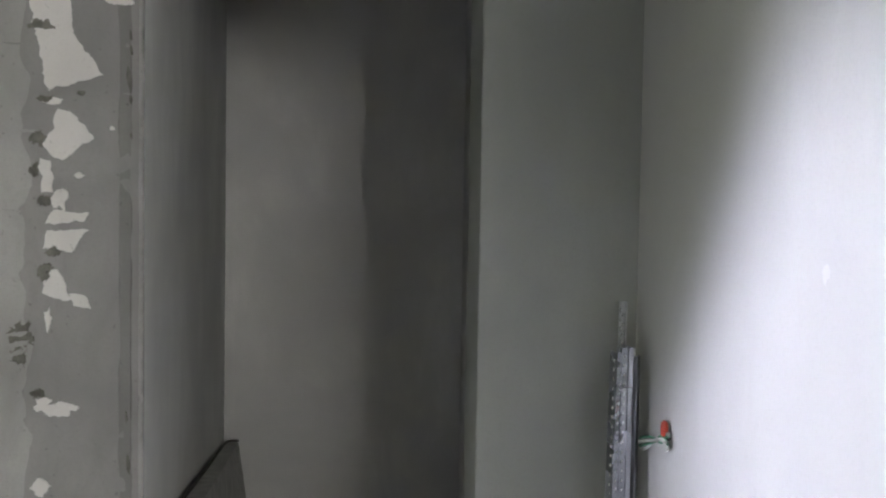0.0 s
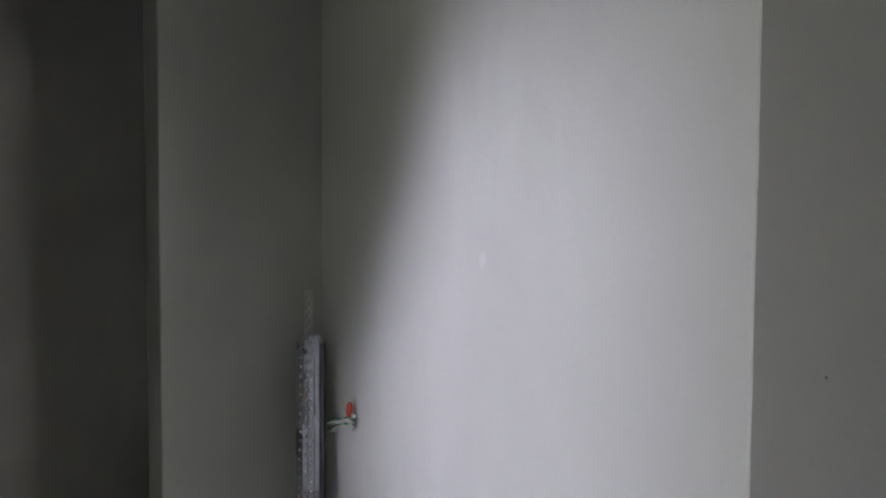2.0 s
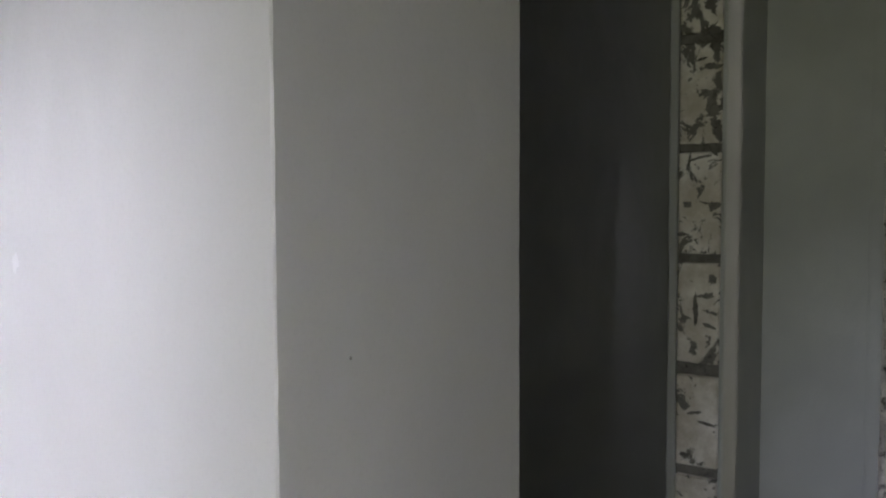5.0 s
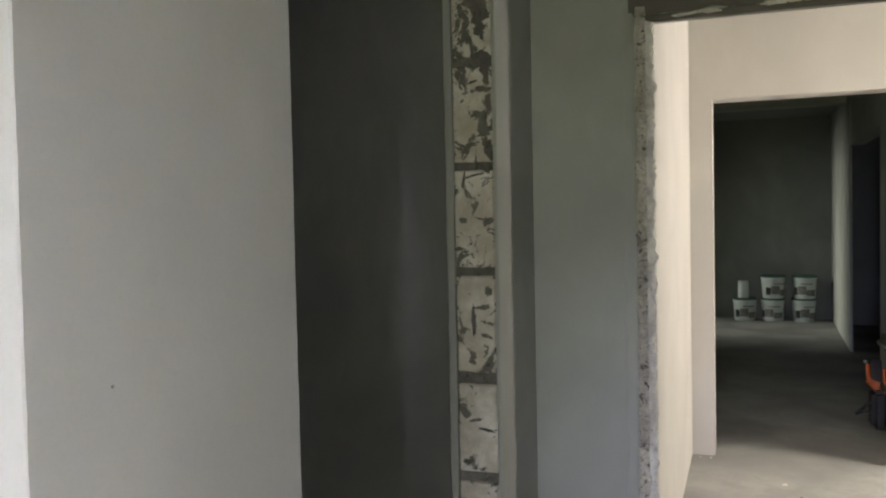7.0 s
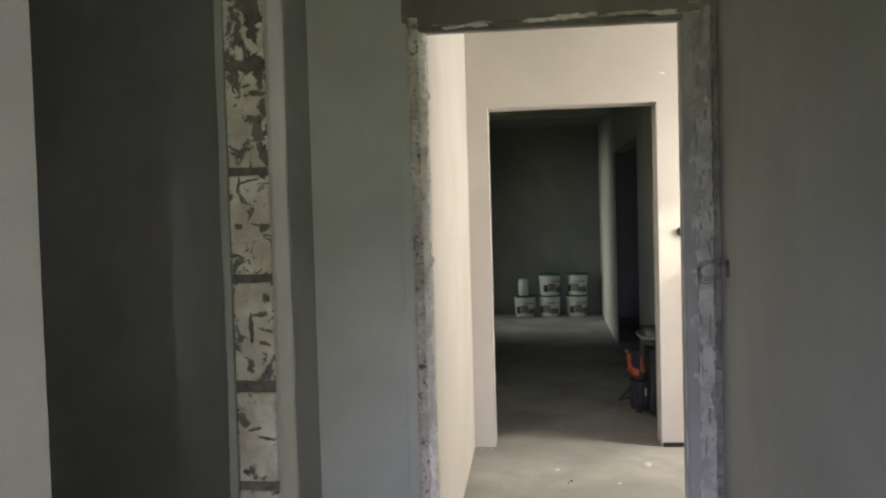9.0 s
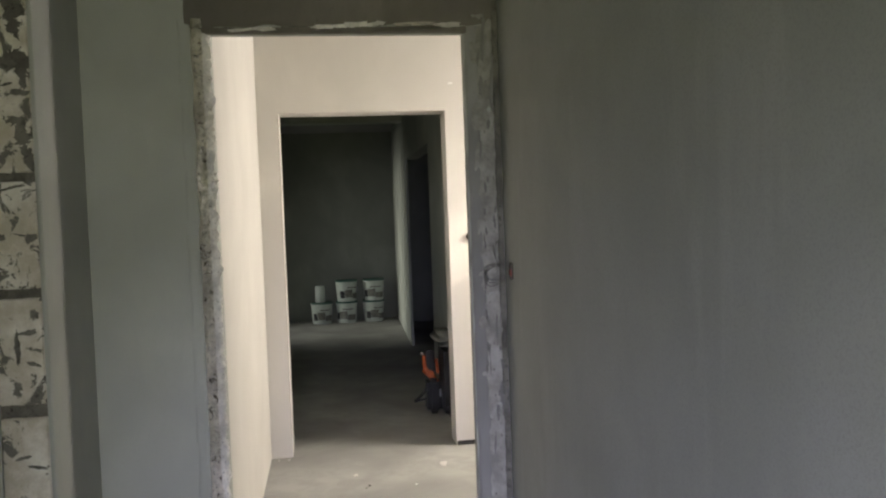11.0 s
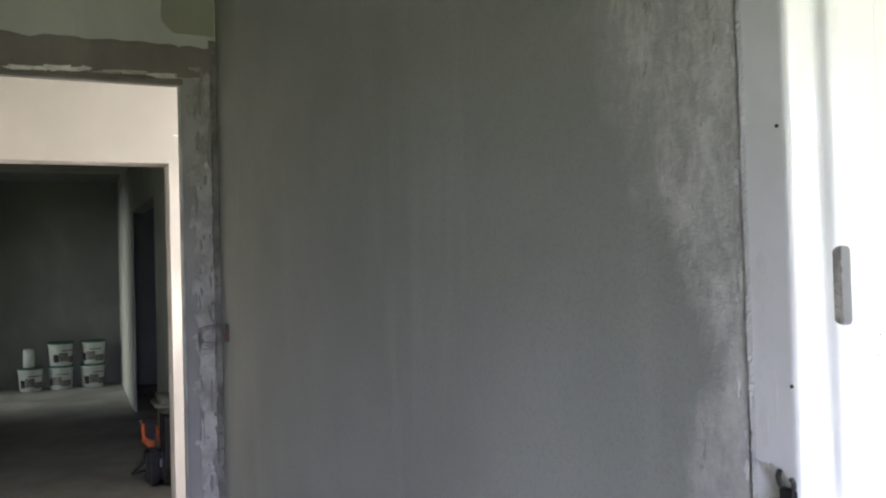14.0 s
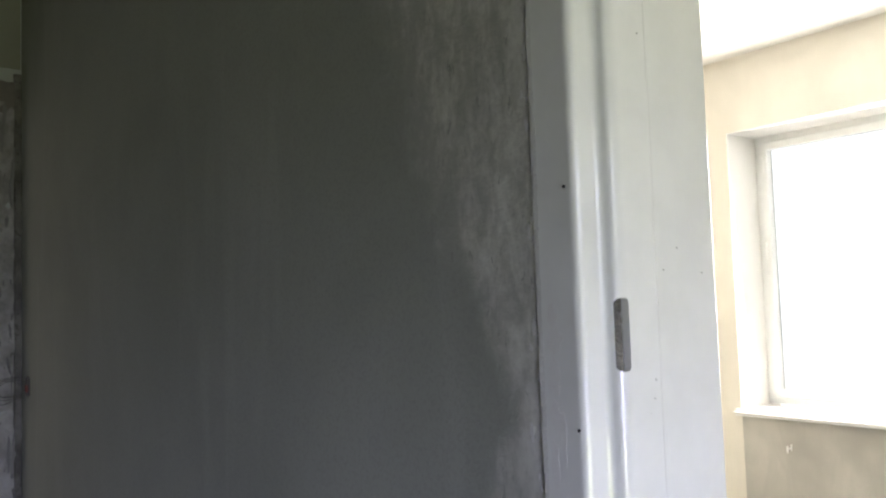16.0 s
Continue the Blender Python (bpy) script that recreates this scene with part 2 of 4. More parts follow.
M_LID = simple("dark_green_plastic", (0.03, 0.10, 0.075), 0.45)
M_LABEL = simple("printed_dark_label", (0.15, 0.145, 0.125), 0.6, 0.0, 40.0, 0.5)
M_BLACK = simple("black_rubber", (0.012, 0.012, 0.013), 0.65)
M_ORANGE = simple("orange_paint", (0.42, 0.085, 0.015), 0.45)
M_RED = simple("red_tape", (0.46, 0.06, 0.03), 0.5)
M_TAPE = simple("dull_red_tape", (0.20, 0.045, 0.03), 0.6)
M_WIREG = simple("green_wire_insulation", (0.12, 0.34, 0.20), 0.5)
M_WIREW = simple("white_wire_insulation", (0.60, 0.62, 0.58), 0.5)
M_WIREK = simple("dark_wire_insulation", (0.06, 0.055, 0.05), 0.5)
M_BOARD = simple("grey_paper_board", (0.56, 0.55, 0.52), 0.9, 0.0, 18.0, 0.15)
M_EDGE = simple("dark_board_edge", (0.10, 0.095, 0.085), 0.9)
M_BROWN = simple("brown_plastic", (0.05, 0.04, 0.03), 0.5)


def glow(name, colour, strength):
    m, t, b = mat_new(name)
    e = node(t, "ShaderNodeEmission", Strength=strength)
    e.inputs[0].default_value = (*colour, 1)
    t.links.new(e.outputs[0], t.nodes["Material Output"].inputs[0])
    return m


M_SKY = glow("bright_overcast_sky", (0.93, 0.97, 1.0), 2.5)


def glass():
    m, t, b = mat_new("window_glass")
    b.inputs["Roughness"].default_value = 0.02
    b.inputs["Transmission Weight"].default_value = 1.0
    b.inputs["IOR"].default_value = 1.02
    return m


M_GLASS = glass()


# ---------- shapes ----------
def part(name, bm, material, parent=None, label=""):
    me = bpy.data.meshes.new(name)
    bm.normal_update()
    bm.to_mesh(me)
    bm.free()
    me.materials.append(material)
    ob = new(name, me)
    ob.parent = parent
    if label:
        ob["label"] = label
    return ob


def smooth(ob):
    for f in ob.data.polygons:
        f.use_smooth = True
    return ob


def empty(name, place=(0, 0, 0)):
    ob = new(name)
    ob.location = place
    ob.empty_display_size = 0.05
    return ob


def box(bm, x0, x1, y0, y1, z0, z1):
    v = [bm.verts.new((x, y, z)) for z in (z0, z1) for y in (y0, y1) for x in (x0, x1)]
    for f in ((0, 2, 3, 1), (4, 5, 7, 6), (0, 1, 5, 4), (1, 3, 7, 5), (3, 2, 6, 7), (2, 0, 4, 6)):
        bm.faces.new([v[i] for i in f])
    return bm


def boxes(*rows):
    bm = bmesh.new()
    for r in rows:
        box(bm, *r)
    return bm


def softbox(x0, x1, y0, y1, z0, z1, r=0.004, seg=2):
    bm = boxes((x0, x1, y0, y1, z0, z1))
    bmesh.ops.bevel(bm, geom=bm.edges[:], offset=r, segments=seg, affect="EDGES")
    return bm


def worn_prism(bm, corners, worn, z0, z1, jag=0.0016, step=0.03, seed=0.0, chamfer=0.0028):
    """An upright wall on a plan of corners (counter-clockwise); the corners named in worn are chipped and a little wavy."""
    n, k = len(corners), max(2, int((z1 - z0) / step))
    rows = []
    for s in range(k + 1):
        z = z0 + (z1 - z0) * s / k
        row = []
        for i, c in enumerate(corners):
            c, before, after = Vector(c), Vector(corners[i - 1]), Vector(corners[(i + 1) % n])
            if i not in worn:
                row.append(bm.verts.new((*c, z)))
                continue
            d = chamfer * 0.5 + jag * 1.3 * (0.6 + noise.noise((i * 7.3 + seed, z * 2.4, 0.0))) + jag * noise.noise((i * 3.1 + seed, z * 19.0, 5.0))
            chip = noise.noise((i * 5.7 + seed, z * 9.0, 2.0))
            d = max(0.0008, d) + (0.004 * (chip - 0.55) / 0.45 if chip > 0.55 else 0.0)
            for way in (before, after):
                row.append(bm.verts.new((*(c + (way - c).normalized() * d), z)))
        rows.append(row)
    m = len(rows[0])
    for a, b in zip(rows, rows[1:]):
        for i in range(m):
            j = (i + 1) % m
            bm.faces.new((a[i], a[j], b[j], b[i]))
    bm.faces.new(list(reversed(rows[0])))
    bm.faces.new(rows[-1])
    return bm


def worn_block(bm, x0, x1, y0, y1, z0, z1, jag=0.0016, step=0.03, seed=0.0, worn=(0, 1, 2, 3)):
    return worn_prism(bm, [(x0, y0), (x1, y0), (x1, y1), (x0, y1)], worn, z0, z1, jag, step, seed)


def extruded(profile, z0, z1):
    bm = bmesh.new()
    lo = [bm.verts.new((x, y, z0)) for x, y in profile]
    hi = [bm.verts.new((x, y, z1)) for x, y in profile]
    n = len(profile)
    for i in range(n):
        bm.faces.new((lo[i], lo[(i + 1) % n], hi[(i + 1) % n], hi[i]))
    bm.faces.new(list(reversed(lo)))
    bm.faces.new(hi)
    bmesh.ops.recalc_face_normals(bm, faces=bm.faces[:])
    return bm


def rugged_strip(origin, along, across, out, length, width, lump, du=0.012, dv=0.008, seed=0.0, freq=16.0):
    """A lumpy broken strip of mortar: a sheet that bulges out in crumbs and falls back to the wall at its edges."""
    bm = bmesh.new()
    along, across, out = Vector(along), Vector(across), Vector(out)
    nu, nv = int(length / du), max(5, int(width / dv))
    grid = []
    for i in range(nu + 1):
        row = []
        u = length * i / nu
        lo = noise.noise((u * 9.0, seed, 1.0)) * width * 0.14
        hi = noise.noise((u * 11.0, seed, 9.0)) * width * 0.14
        for j in range(nv + 1):
            f = j / nv
            v = (lo if j < nv / 2 else hi) * abs(f - 0.5) * 2 + width * f
            h = 0.5 + 0.5 * noise.noise((u * freq, v * freq * 1.3, seed)) + 0.5 * noise.noise((u * freq * 3.3, v * freq * 3.3, seed + 4))
            h = (0.25 + max(0.0, h)) * lump * min(1.0, 5 * f, 5 * (1 - f)) - 0.003 * (j in (0, nv))
            row.append(bm.verts.new(Vector(origin) + along * u + across * v + out * h))
        grid.append(row)
    for a, b in zip(grid, grid[1:]):
        for j in range(nv):
            bm.faces.new((a[j], a[j + 1], b[j + 1], b[j]))
    bmesh.ops.recalc_face_normals(bm, faces=bm.faces[:])
    return bm


def flake(centre, right, up, out, w, h, seed, thick=0.003, corners=9, ragged=0.035):
    """A thin patch with an angular torn outline."""
    bm = bmesh.new()
    right, up, out = Vector(right), Vector(up), Vector(out)
    rnd = random.Random(seed)
    tips = []
    for k in range(corners):
        a = 2 * math.pi * (k + rnd.uniform(-0.3, 0.3)) / corners
        r = rnd.choice((0.62, 0.8, 0.95, 1.08)) + rnd.uniform(-0.06, 0.06)
        tips.append(Vector((math.cos(a) * w / 2 * r, math.sin(a) * h / 2 * r)))
    rim = []
    fine = ragged * min(w, h)
    for k, p in enumerate(tips):
        q = tips[(k + 1) % corners]
        for s in range(5):
            v = p.lerp(q, s / 5) + Vector((rnd.uniform(-fine, fine), rnd.uniform(-fine, fine)))
            rim.append(Vector(centre) + right * v.x + up * v.y)
    n = len(rim)
    top = [bm.verts.new(p + out * thick) for p in rim]
    low = [bm.verts.new(Vector(centre) + (p - Vector(centre)) * 1.03 - out * 0.002) for p in rim]
    mid = bm.verts.new(Vector(centre) + out * thick * 1.3)
    for i in range(n):
        j = (i + 1) % n
        bm.faces.new((top[i], top[j], mid))
        bm.faces.new((low[i], low[j], top[j], top[i]))
    bmesh.ops.recalc_face_normals(bm, faces=bm.faces[:])
    return bm


def lathe(rings, n=28, centre=(0, 0, 0)):
    bm = bmesh.new()
    c = Vector(centre)
    rows = [[bm.verts.new(c + Vector((r * math.cos(2 * math.pi * k / n), r * math.sin(2 * math.pi * k / n), z))) for k in range(n)] for r, z in rings]
    for a, b in zip(rows, rows[1:]):
        for k in range(n):
            bm.faces.new((a[k], a[(k + 1) % n], b[(k + 1) % n], b[k]))
    bm.faces.new(list(reversed(rows[0])))
    bm.faces.new(rows[-1])
    bmesh.ops.recalc_face_normals(bm, faces=bm.faces[:])
    return bm


def tube(points, r, n=8):
    """A round wire along a smoothed line of points."""
    pts = [Vector(p) for p in points]
    fine = []
    for i in range(len(pts) - 1):
        p0, p1, p2, p3 = pts[max(i - 1, 0)], pts[i], pts[i + 1], pts[min(i + 2, len(pts) - 1)]
        for s in range(6):
            t = s / 6
            fine.append(0.5 * ((2 * p1) + (p2 - p0) * t + (2 * p0 - 5 * p1 + 4 * p2 - p3) * t * t + (3 * p1 - p0 - 3 * p2 + p3) * t ** 3))
    fine.append(pts[-1])
    bm = bmesh.new()
    rows = []
    for i, p in enumerate(fine):
        d = (fine[min(i + 1, len(fine) - 1)] - fine[max(i - 1, 0)]).normalized()
        a = d.orthogonal().normalized()
        b = d.cross(a)
        rows.append([bm.verts.new(p + (a * math.cos(2 * math.pi * k / n) + b * math.sin(2 * math.pi * k / n)) * r) for k in range(n)])
    for a, b in zip(rows, rows[1:]):
        near = min(range(n), key=lambda s: sum((a[k].co - b[(k + s) % n].co).length for k in range(n)))
        for k in range(n):
            bm.faces.new((a[k], a[(k + 1) % n], b[(k + 1 + near) % n], b[(k + near) % n]))
    bm.faces.new(rows[0])
    bm.faces.new(rows[-1])
    bmesh.ops.recalc_face_normals(bm, faces=bm.faces[:])
    return bm


def structure(name, bm, material, label, category="wall"):
    return tagged(part(name, bm, material), label, category, kind="structure")


# ---------- the plan ----------
H = 2.74                      # ceiling height
XE, YN, YS = 3.192, 0.816, -0.630   # hall: end wall with the first doorway, north and south faces
XB, YB = 0.886, 2.067         # lit wall and north end of the recess
XP, XJ = 1.473, 2.724         # pier end and block jamb of the side opening
TN, TS = 0.136, 0.168         # thin partitions
XW = -2.20                    # west wall of the hall
D1L, D1R, D1H = 0.398, -0.504, 2.108
XD2, D2L, D2R, D2H = 5.428, 0.268, -0.757, 2.117
XL, XR, YBACK = -0.213, 0.510, 4.163   # small room doorway, back wall
XFR = 0.737                   # plaster edge at the steel frame

# floor and ceiling
structure("floor", boxes((-2.6, 13.2, -4.6, 4.6, -0.12, 0.0)), M_FLOOR, "dusty grey concrete screed floor with pale scuffs", "floor")
structure("ceiling", boxes((-2.6, 3.4, -4.36, 4.6, H, H + 0.15), (3.4, 13.2, -2.4, 4.6, H, H + 0.15)), M_CEIL, "bare plastered ceiling, grey darkened to dim the upper walls", "ceiling")

# north side of the hall: pier, side opening, stub with block jamb
bm = bmesh.new()
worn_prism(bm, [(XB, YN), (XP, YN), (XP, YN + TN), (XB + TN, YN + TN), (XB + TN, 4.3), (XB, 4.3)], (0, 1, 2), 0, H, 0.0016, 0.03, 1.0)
wall_pier = structure("wall_north_pier", bm, M_PLASTER_FINE_LIT, "smooth plastered wall turning round a pier, grey lightened for window light")
wall_stub = structure("wall_north_stub", boxes((XJ + 0.016, XE, YN + 0.010, YN + TS - 0.026, 0, H)), M_MORTAR, "thin block partition with an unplastered end")
for nm, y0, y1 in (("plaster_skin", YN - 0.004, YN + 0.010), ("plaster_skin", YN + TS - 0.026, YN + TS)):
    bm = bmesh.new()
    worn_block(bm, XJ, XE, y0, y1, 0, H, 0.002, 0.02, y0 * 9, (0, 3))
    part(nm, bm, M_PLASTER, wall_stub)
structure("wall_side_lintel", boxes((XP, XJ, YN, YN + TN, 2.40, H)), M_PLASTER, "grey plastered lintel over the side opening")
structure("wall_side_room_back", boxes((XB + TN, XE + 0.2, 2.70, 2.84, 0, H)), M_PLASTER_SIDE, "dark cement back wall of the side room")

# end wall of the hall with the first doorway
structure("wall_east", boxes((XE, XE + 0.2, D1L, YN + TS, 0, H), (XE, XE + 0.05, YS - 0.2, D1R, 0, H), (XE + 0.05, XE + 0.2, YS - 0.2, D1R - 0.05, 0, H),
                              (XE, XE + 0.05, D1R, D1L, D1H, H), (XE + 0.05, XE + 0.2, D1R - 0.05, D1L, D1H + 0.05, H)),
          M_PLASTER, "grey plastered end wall with a raw doorway")

structure("wall_side_room_east", boxes((XE, XE + 0.2, YN + TS, 2.70, 0, H)), M_PLASTER_SIDE, "dark cement end wall of the side room")

# south wall with the steel entrance frame
structure("wall_south", boxes((XFR, XE, YS - 0.18, YS, 0, H), (XW, -0.30, YS - 0.17, YS, 0, H), (-0.30, XFR, YS - 0.17, YS, 2.13, H)),
          M_STAINED, "damp dark cement wall drying to a pale stain by the door frame")

# north end of the recess and the small room behind it
bm = bmesh.new()
worn_block(bm, XR, XB, YB, YB + TN, 0, H, 0.0016, 0.03, 4.0, (0, 3))
structure("wall_recess_end", bm, M_PLASTER, "grey plastered return wall beside a dark doorway")
bm = bmesh.new()
worn_block(bm, XW, XL, YB, YB + TN, 0, H, 0.003, 0.02, 6.0, (1, 2))
wall_rough = structure("wall_rough", bm, M_CEMENT, "stripped grey wall with remains of white putty")
# thin sheet in the lightened plaster, brightens the shaded reveal
part("reveal_coat", boxes((XL, XL + 0.005, YB + 0.006, YB + TN, 0, 2.14)), M_PLASTER_LIGHTENED, wall_rough, "smooth plaster on the doorway's reveal")
part("corner_bead", rugged_strip((XL - 0.006, YB + 0.003, 0.0), (0, 0, 1), (1, 0, 0), (0, -1, 0), 2.14, 0.012, 0.007, 0.006, 0.002, 44.0, 30.0), M_RENDER, wall_rough, "ragged plaster edge of the doorway")
structure("wall_small_room_lintel", boxes((XL, XR, YB, YB + TN, 2.03, H)), M_PLASTER, "plastered lintel over the small room's doorway")
structure("wall_small_room_left", boxes((XL - TN, XL, YB + TN, YBACK, 0, H)), M_PLASTER_LIGHTENED, "grey plastered side wall of the small room")
structure("wall_small_room_back", boxes((XL - TN, XB, YBACK, YBACK + 0.14, 0, H)), M_PLASTER_LIGHTENED, "grey plastered back wall of the small room")

# west wall with its window opening
WY0, WY1, WZ0, WZ1 = -0.58, 0.56, 0.25, 2.60
structure("wall_west", boxes((XW - 0.2, XW, YS - 0.17, WY0, 0, H), (XW - 0.2, XW, WY1, YB + TN, 0, H),
                             (XW - 0.2, XW, WY0, WY1, 0, WZ0), (XW - 0.2, XW, WY0, WY1, WZ1, H)), M_PLASTER, "grey plastered wall with a window opening")
# unseen stub, added to cut the window light on the lit wall
bm = boxes((-0.70, -0.555, 1.03, YB, 0, H))
for v in bm.verts:
    if v.co.y < 1.5:
        v.co.y = 1.765 - 0.505 * v.co.z   # its edge slopes forward with height, to slant the shadow it casts
structure("shadow_stub_west", bm, M_PLASTER, "unseen plastered stub added to shape the west window's light")
structure("backdrop_west", boxes((XW - 1.6, XW - 1.5, -6.5, 3.4, -0.5, 6.0)), M_SKY, "plain bright sky outside the window", "sky")

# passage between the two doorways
structure("wall_passage_north", boxes((XE + 0.2, XD2, D1L, D1L + 0.14, 0, H)), M_PASSAGE_LIT, "plastered passage wall, coloured pale and warm for its light")
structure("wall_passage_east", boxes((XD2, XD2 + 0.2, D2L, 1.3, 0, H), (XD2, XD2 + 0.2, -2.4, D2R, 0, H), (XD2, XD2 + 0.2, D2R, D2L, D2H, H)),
          M_PASSAGE_LIT, "pale plastered wall with a square doorway")
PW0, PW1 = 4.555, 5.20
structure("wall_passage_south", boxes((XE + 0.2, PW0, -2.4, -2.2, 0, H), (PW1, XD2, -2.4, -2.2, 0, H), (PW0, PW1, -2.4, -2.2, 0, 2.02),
                                      (PW0, PW1, -2.4, -2.2, 2.58, H)), M_PASSAGE_LIT, "pale plastered wall with a window opening")
structure("wall_passage_west", boxes((XE, XE + 0.2, -2.4, YS - 0.2, 0, H)), M_PASSAGE_LIT, "pale plastered wall")
# hidden nib, added to keep the passage lamp off the north stub
structure("passage_light_block", boxes((XE + 0.2, 3.93, -0.86, -0.76, 0, H)), M_PASSAGE_LIT, "unseen plastered nib added to block light from the passage lamp")
# shade in the unplastered gap, painted as a thin black box
part("skirting_gap_shade", boxes((XD2 - 0.004, XD2 + 0.004, -0.93, D2R - 0.004, 0.0, 0.028)), M_BLACK, bpy.data.objects["wall_passage_east"], "black strip for the shade in the unplastered gap at the wall foot")

# rooms beyond
structure("wall_room_north", boxes((XD2 + 0.2, 6.25, 1.16, 1.3, 0, H), (7.15, 9.8, 1.16, 1.3, 0, H), (6.25, 7.15, 1.16, 1.3, 0, 1.05), (6.25, 7.15, 1.16, 1.3, 2.05, H)), M_PLASTER, "grey plastered wall of the far room with a window opening")
structure("wall_room_south", boxes((XD2 + 0.2, 7.68, -1.06, -0.92, 0, H), (7.68, 9.748, -1.06, -0.92, 2.12, H)),
          M_PLASTER, "grey plastered wall with a dark side opening")
structure("wall_side_closet", boxes((7.45, 12.1, -2.36, -2.26, 0, H), (7.40, 7.55, -2.26, -1.06, 0, H), (12.0, 12.1, -2.26, -1.08, 0, H)), M_PLASTER_SHADE, "plastered closet behind the side opening, colour darkened for shade")
structure("wall_far_nib", boxes((9.8, 10.0, 0.72, 1.3, 0, H), (9.8, 10.0, -0.90, 0.72, 2.56, H)), M_PLASTER, "plastered nib and beam at the far opening")
structure("wall_far_south", extruded([(9.75, -0.918), (9.75, -0.945), (12.62, -1.16), (12.62, -1.002)], 0, H), M_PLASTER, "grey plastered side wall of the last room")
structure("wall_far_east", boxes((12.62, 12.8, -1.2, 2.64, 0, H)), M_PLASTER_SHADE, "cement end wall of the last room, colour darkened for shade")
structure("wall_far_north", boxes((9.9, 10.75, 2.5, 2.64, 0, H), (11.85, 12.62, 2.5, 2.64, 0, H), (10.75, 11.85, 2.5, 2.64, 0, 0.12), (10.75, 11.85, 2.5, 2.64, 1.92, H)),
          M_PLASTER, "grey plastered wall with a window opening")
structure("wall_far_west", boxes((9.8, 9.9, 1.3, 2.64, 0, H)), M_PLASTER, "grey plastered wall of the last room")

# stair hall behind the entrance
# white sheet added below the darkened ceiling, keeps the stair hall bright
structure("ceiling_stair_sheet", boxes((-1.7, XE, -4.0, YS - 0.18, H - 0.012, H - 0.001)), M_WHITE, "white sheet added under the stair hall ceiling for its brightness", "ceiling")
SY = -4.0
SX0, SX1, SZ0, SZ1 = 0.64, 2.822, 0.868, 2.325
structure("wall_stair_south", boxes((-1.7, SX0, SY - 0.36, SY, 0, H), (SX1, XE, SY - 0.36, SY, 0, H), (SX0, SX1, SY - 0.36, SY, SZ1, H)),
          M_STAIR, "pale warm plastered wall round a bright window")
structure("wall_stair_south_apron", boxes((SX0, SX1, SY - 0.36, SY, 0, SZ0 - 0.04)), M_STAIR_LOW, "grey patched plaster under the window")
structure("wall_stair_west", boxes((-1.9, -1.7, SY - 0.36, YS - 0.17, 0, H)), M_PLASTER, "grey plastered stair hall wall")
structure("wall_stair_east", boxes((XE, XE + 0.2, SY - 0.36, -2.4, 0, H)), M_STAIR, "pale plastered stair hall wall")
structure("backdrop_south", boxes((-2.6, 5.6, -5.9, -5.8, -0.5, 4.0)), M_SKY, "plain bright sky outside the window", "sky")


# ---------- the hall: broken edges round the first doorway ----------
wall_east = bpy.data.objects["wall_east"]
M_SCORE = plaster("scored_mortar", (0.20, 0.195, 0.18), 0.2, 0.003)
M_CRUMB_PALE = broken("pale_plaster_crumbs", (0.88, 0.85, 0.79), (0.20, 0.17, 0.14), 34, 0.585, 0.008)
part("broken_edge", rugged_strip((XE + 0.004, D1L + 0.050, 0.0), (0, 0, 1), (0, -1, 0), (-1, 0, 0), D1H + 0.05, 0.050, 0.022, 0.007, 0.005, seed=2.0, freq=24.0), M_CRUMB, wall_east,
     "crumbling pale plaster edge of the doorway")
part("edge_coat", rugged_strip((XE + 0.002, D1L + 0.094, 0.0), (0, 0, 1), (0, -1, 0), (-1, 0, 0), D1H + 0.05, 0.050, 0.006, 0.02, 0.007, seed=3.0, freq=7.0), M_PLASTER, wall_east)
part("broken_edge", rugged_strip((XE - 0.016, D1L + 0.006, 0.0), (0, 0, 1), (1, 0, 0), (0, -1, 0), D1H, 0.060, 0.024, 0.008, 0.005, seed=5.0, freq=22.0), M_CRUMB_PALE, wall_east, "whitish broken crumbs on the inner edge")
part("edge_band", rugged_strip((XE + 0.002, D1R + 0.001, 0.0), (0, 0, 1), (0, -1, 0), (-1, 0, 0), D1H + 0.02, 0.056, 0.011, 0.014, 0.007, 13.0, 5.0), M_RENDER, wall_east, "smooth grey plaster band on the doorway edge")
part("chased_strip", rugged_strip((XE + 0.004, D1R - 0.006, 0.0), (0, 0, 1), (0, -1, 0), (-1, 0, 0), D1H + 0.1, 0.118, 0.012, 0.014, 0.009, 7.0, 9.0), M_CHASE, wall_east,
     "rough chased grey mortar strip")
for n, (y, z, w, h) in enumerate(((-0.575, 2.09, 0.022, 0.20), (-0.600, 1.93, 0.016, 0.22), (-0.585, 1.78, 0.020, 0.05), (-0.552, 1.68, 0.010, 0.09), (-0.575, 1.58, 0.008, 0.03), (-0.56, 1.46, 0.012, 0.03), (-0.60, 1.47, 0.010, 0.03),
                                  (-0.555, 1.21, 0.009, 0.10), (-0.59, 1.05, 0.012, 0.12), (-0.55, 0.90, 0.010, 0.08), (-0.60, 0.80, 0.014, 0.10), (-0.57, 0.62, 0.012, 0.10))):
    part("mortar_pit", flake((XE - 0.003, y, z), (0, 1, 0.1), (0, -0.06, 1), (-1, 0, 0), w * 0.7, h * 0.8, 140 + n, 0.0085, 13, 0.16), M_SCORE, wall_east)
rnd = random.Random(11)
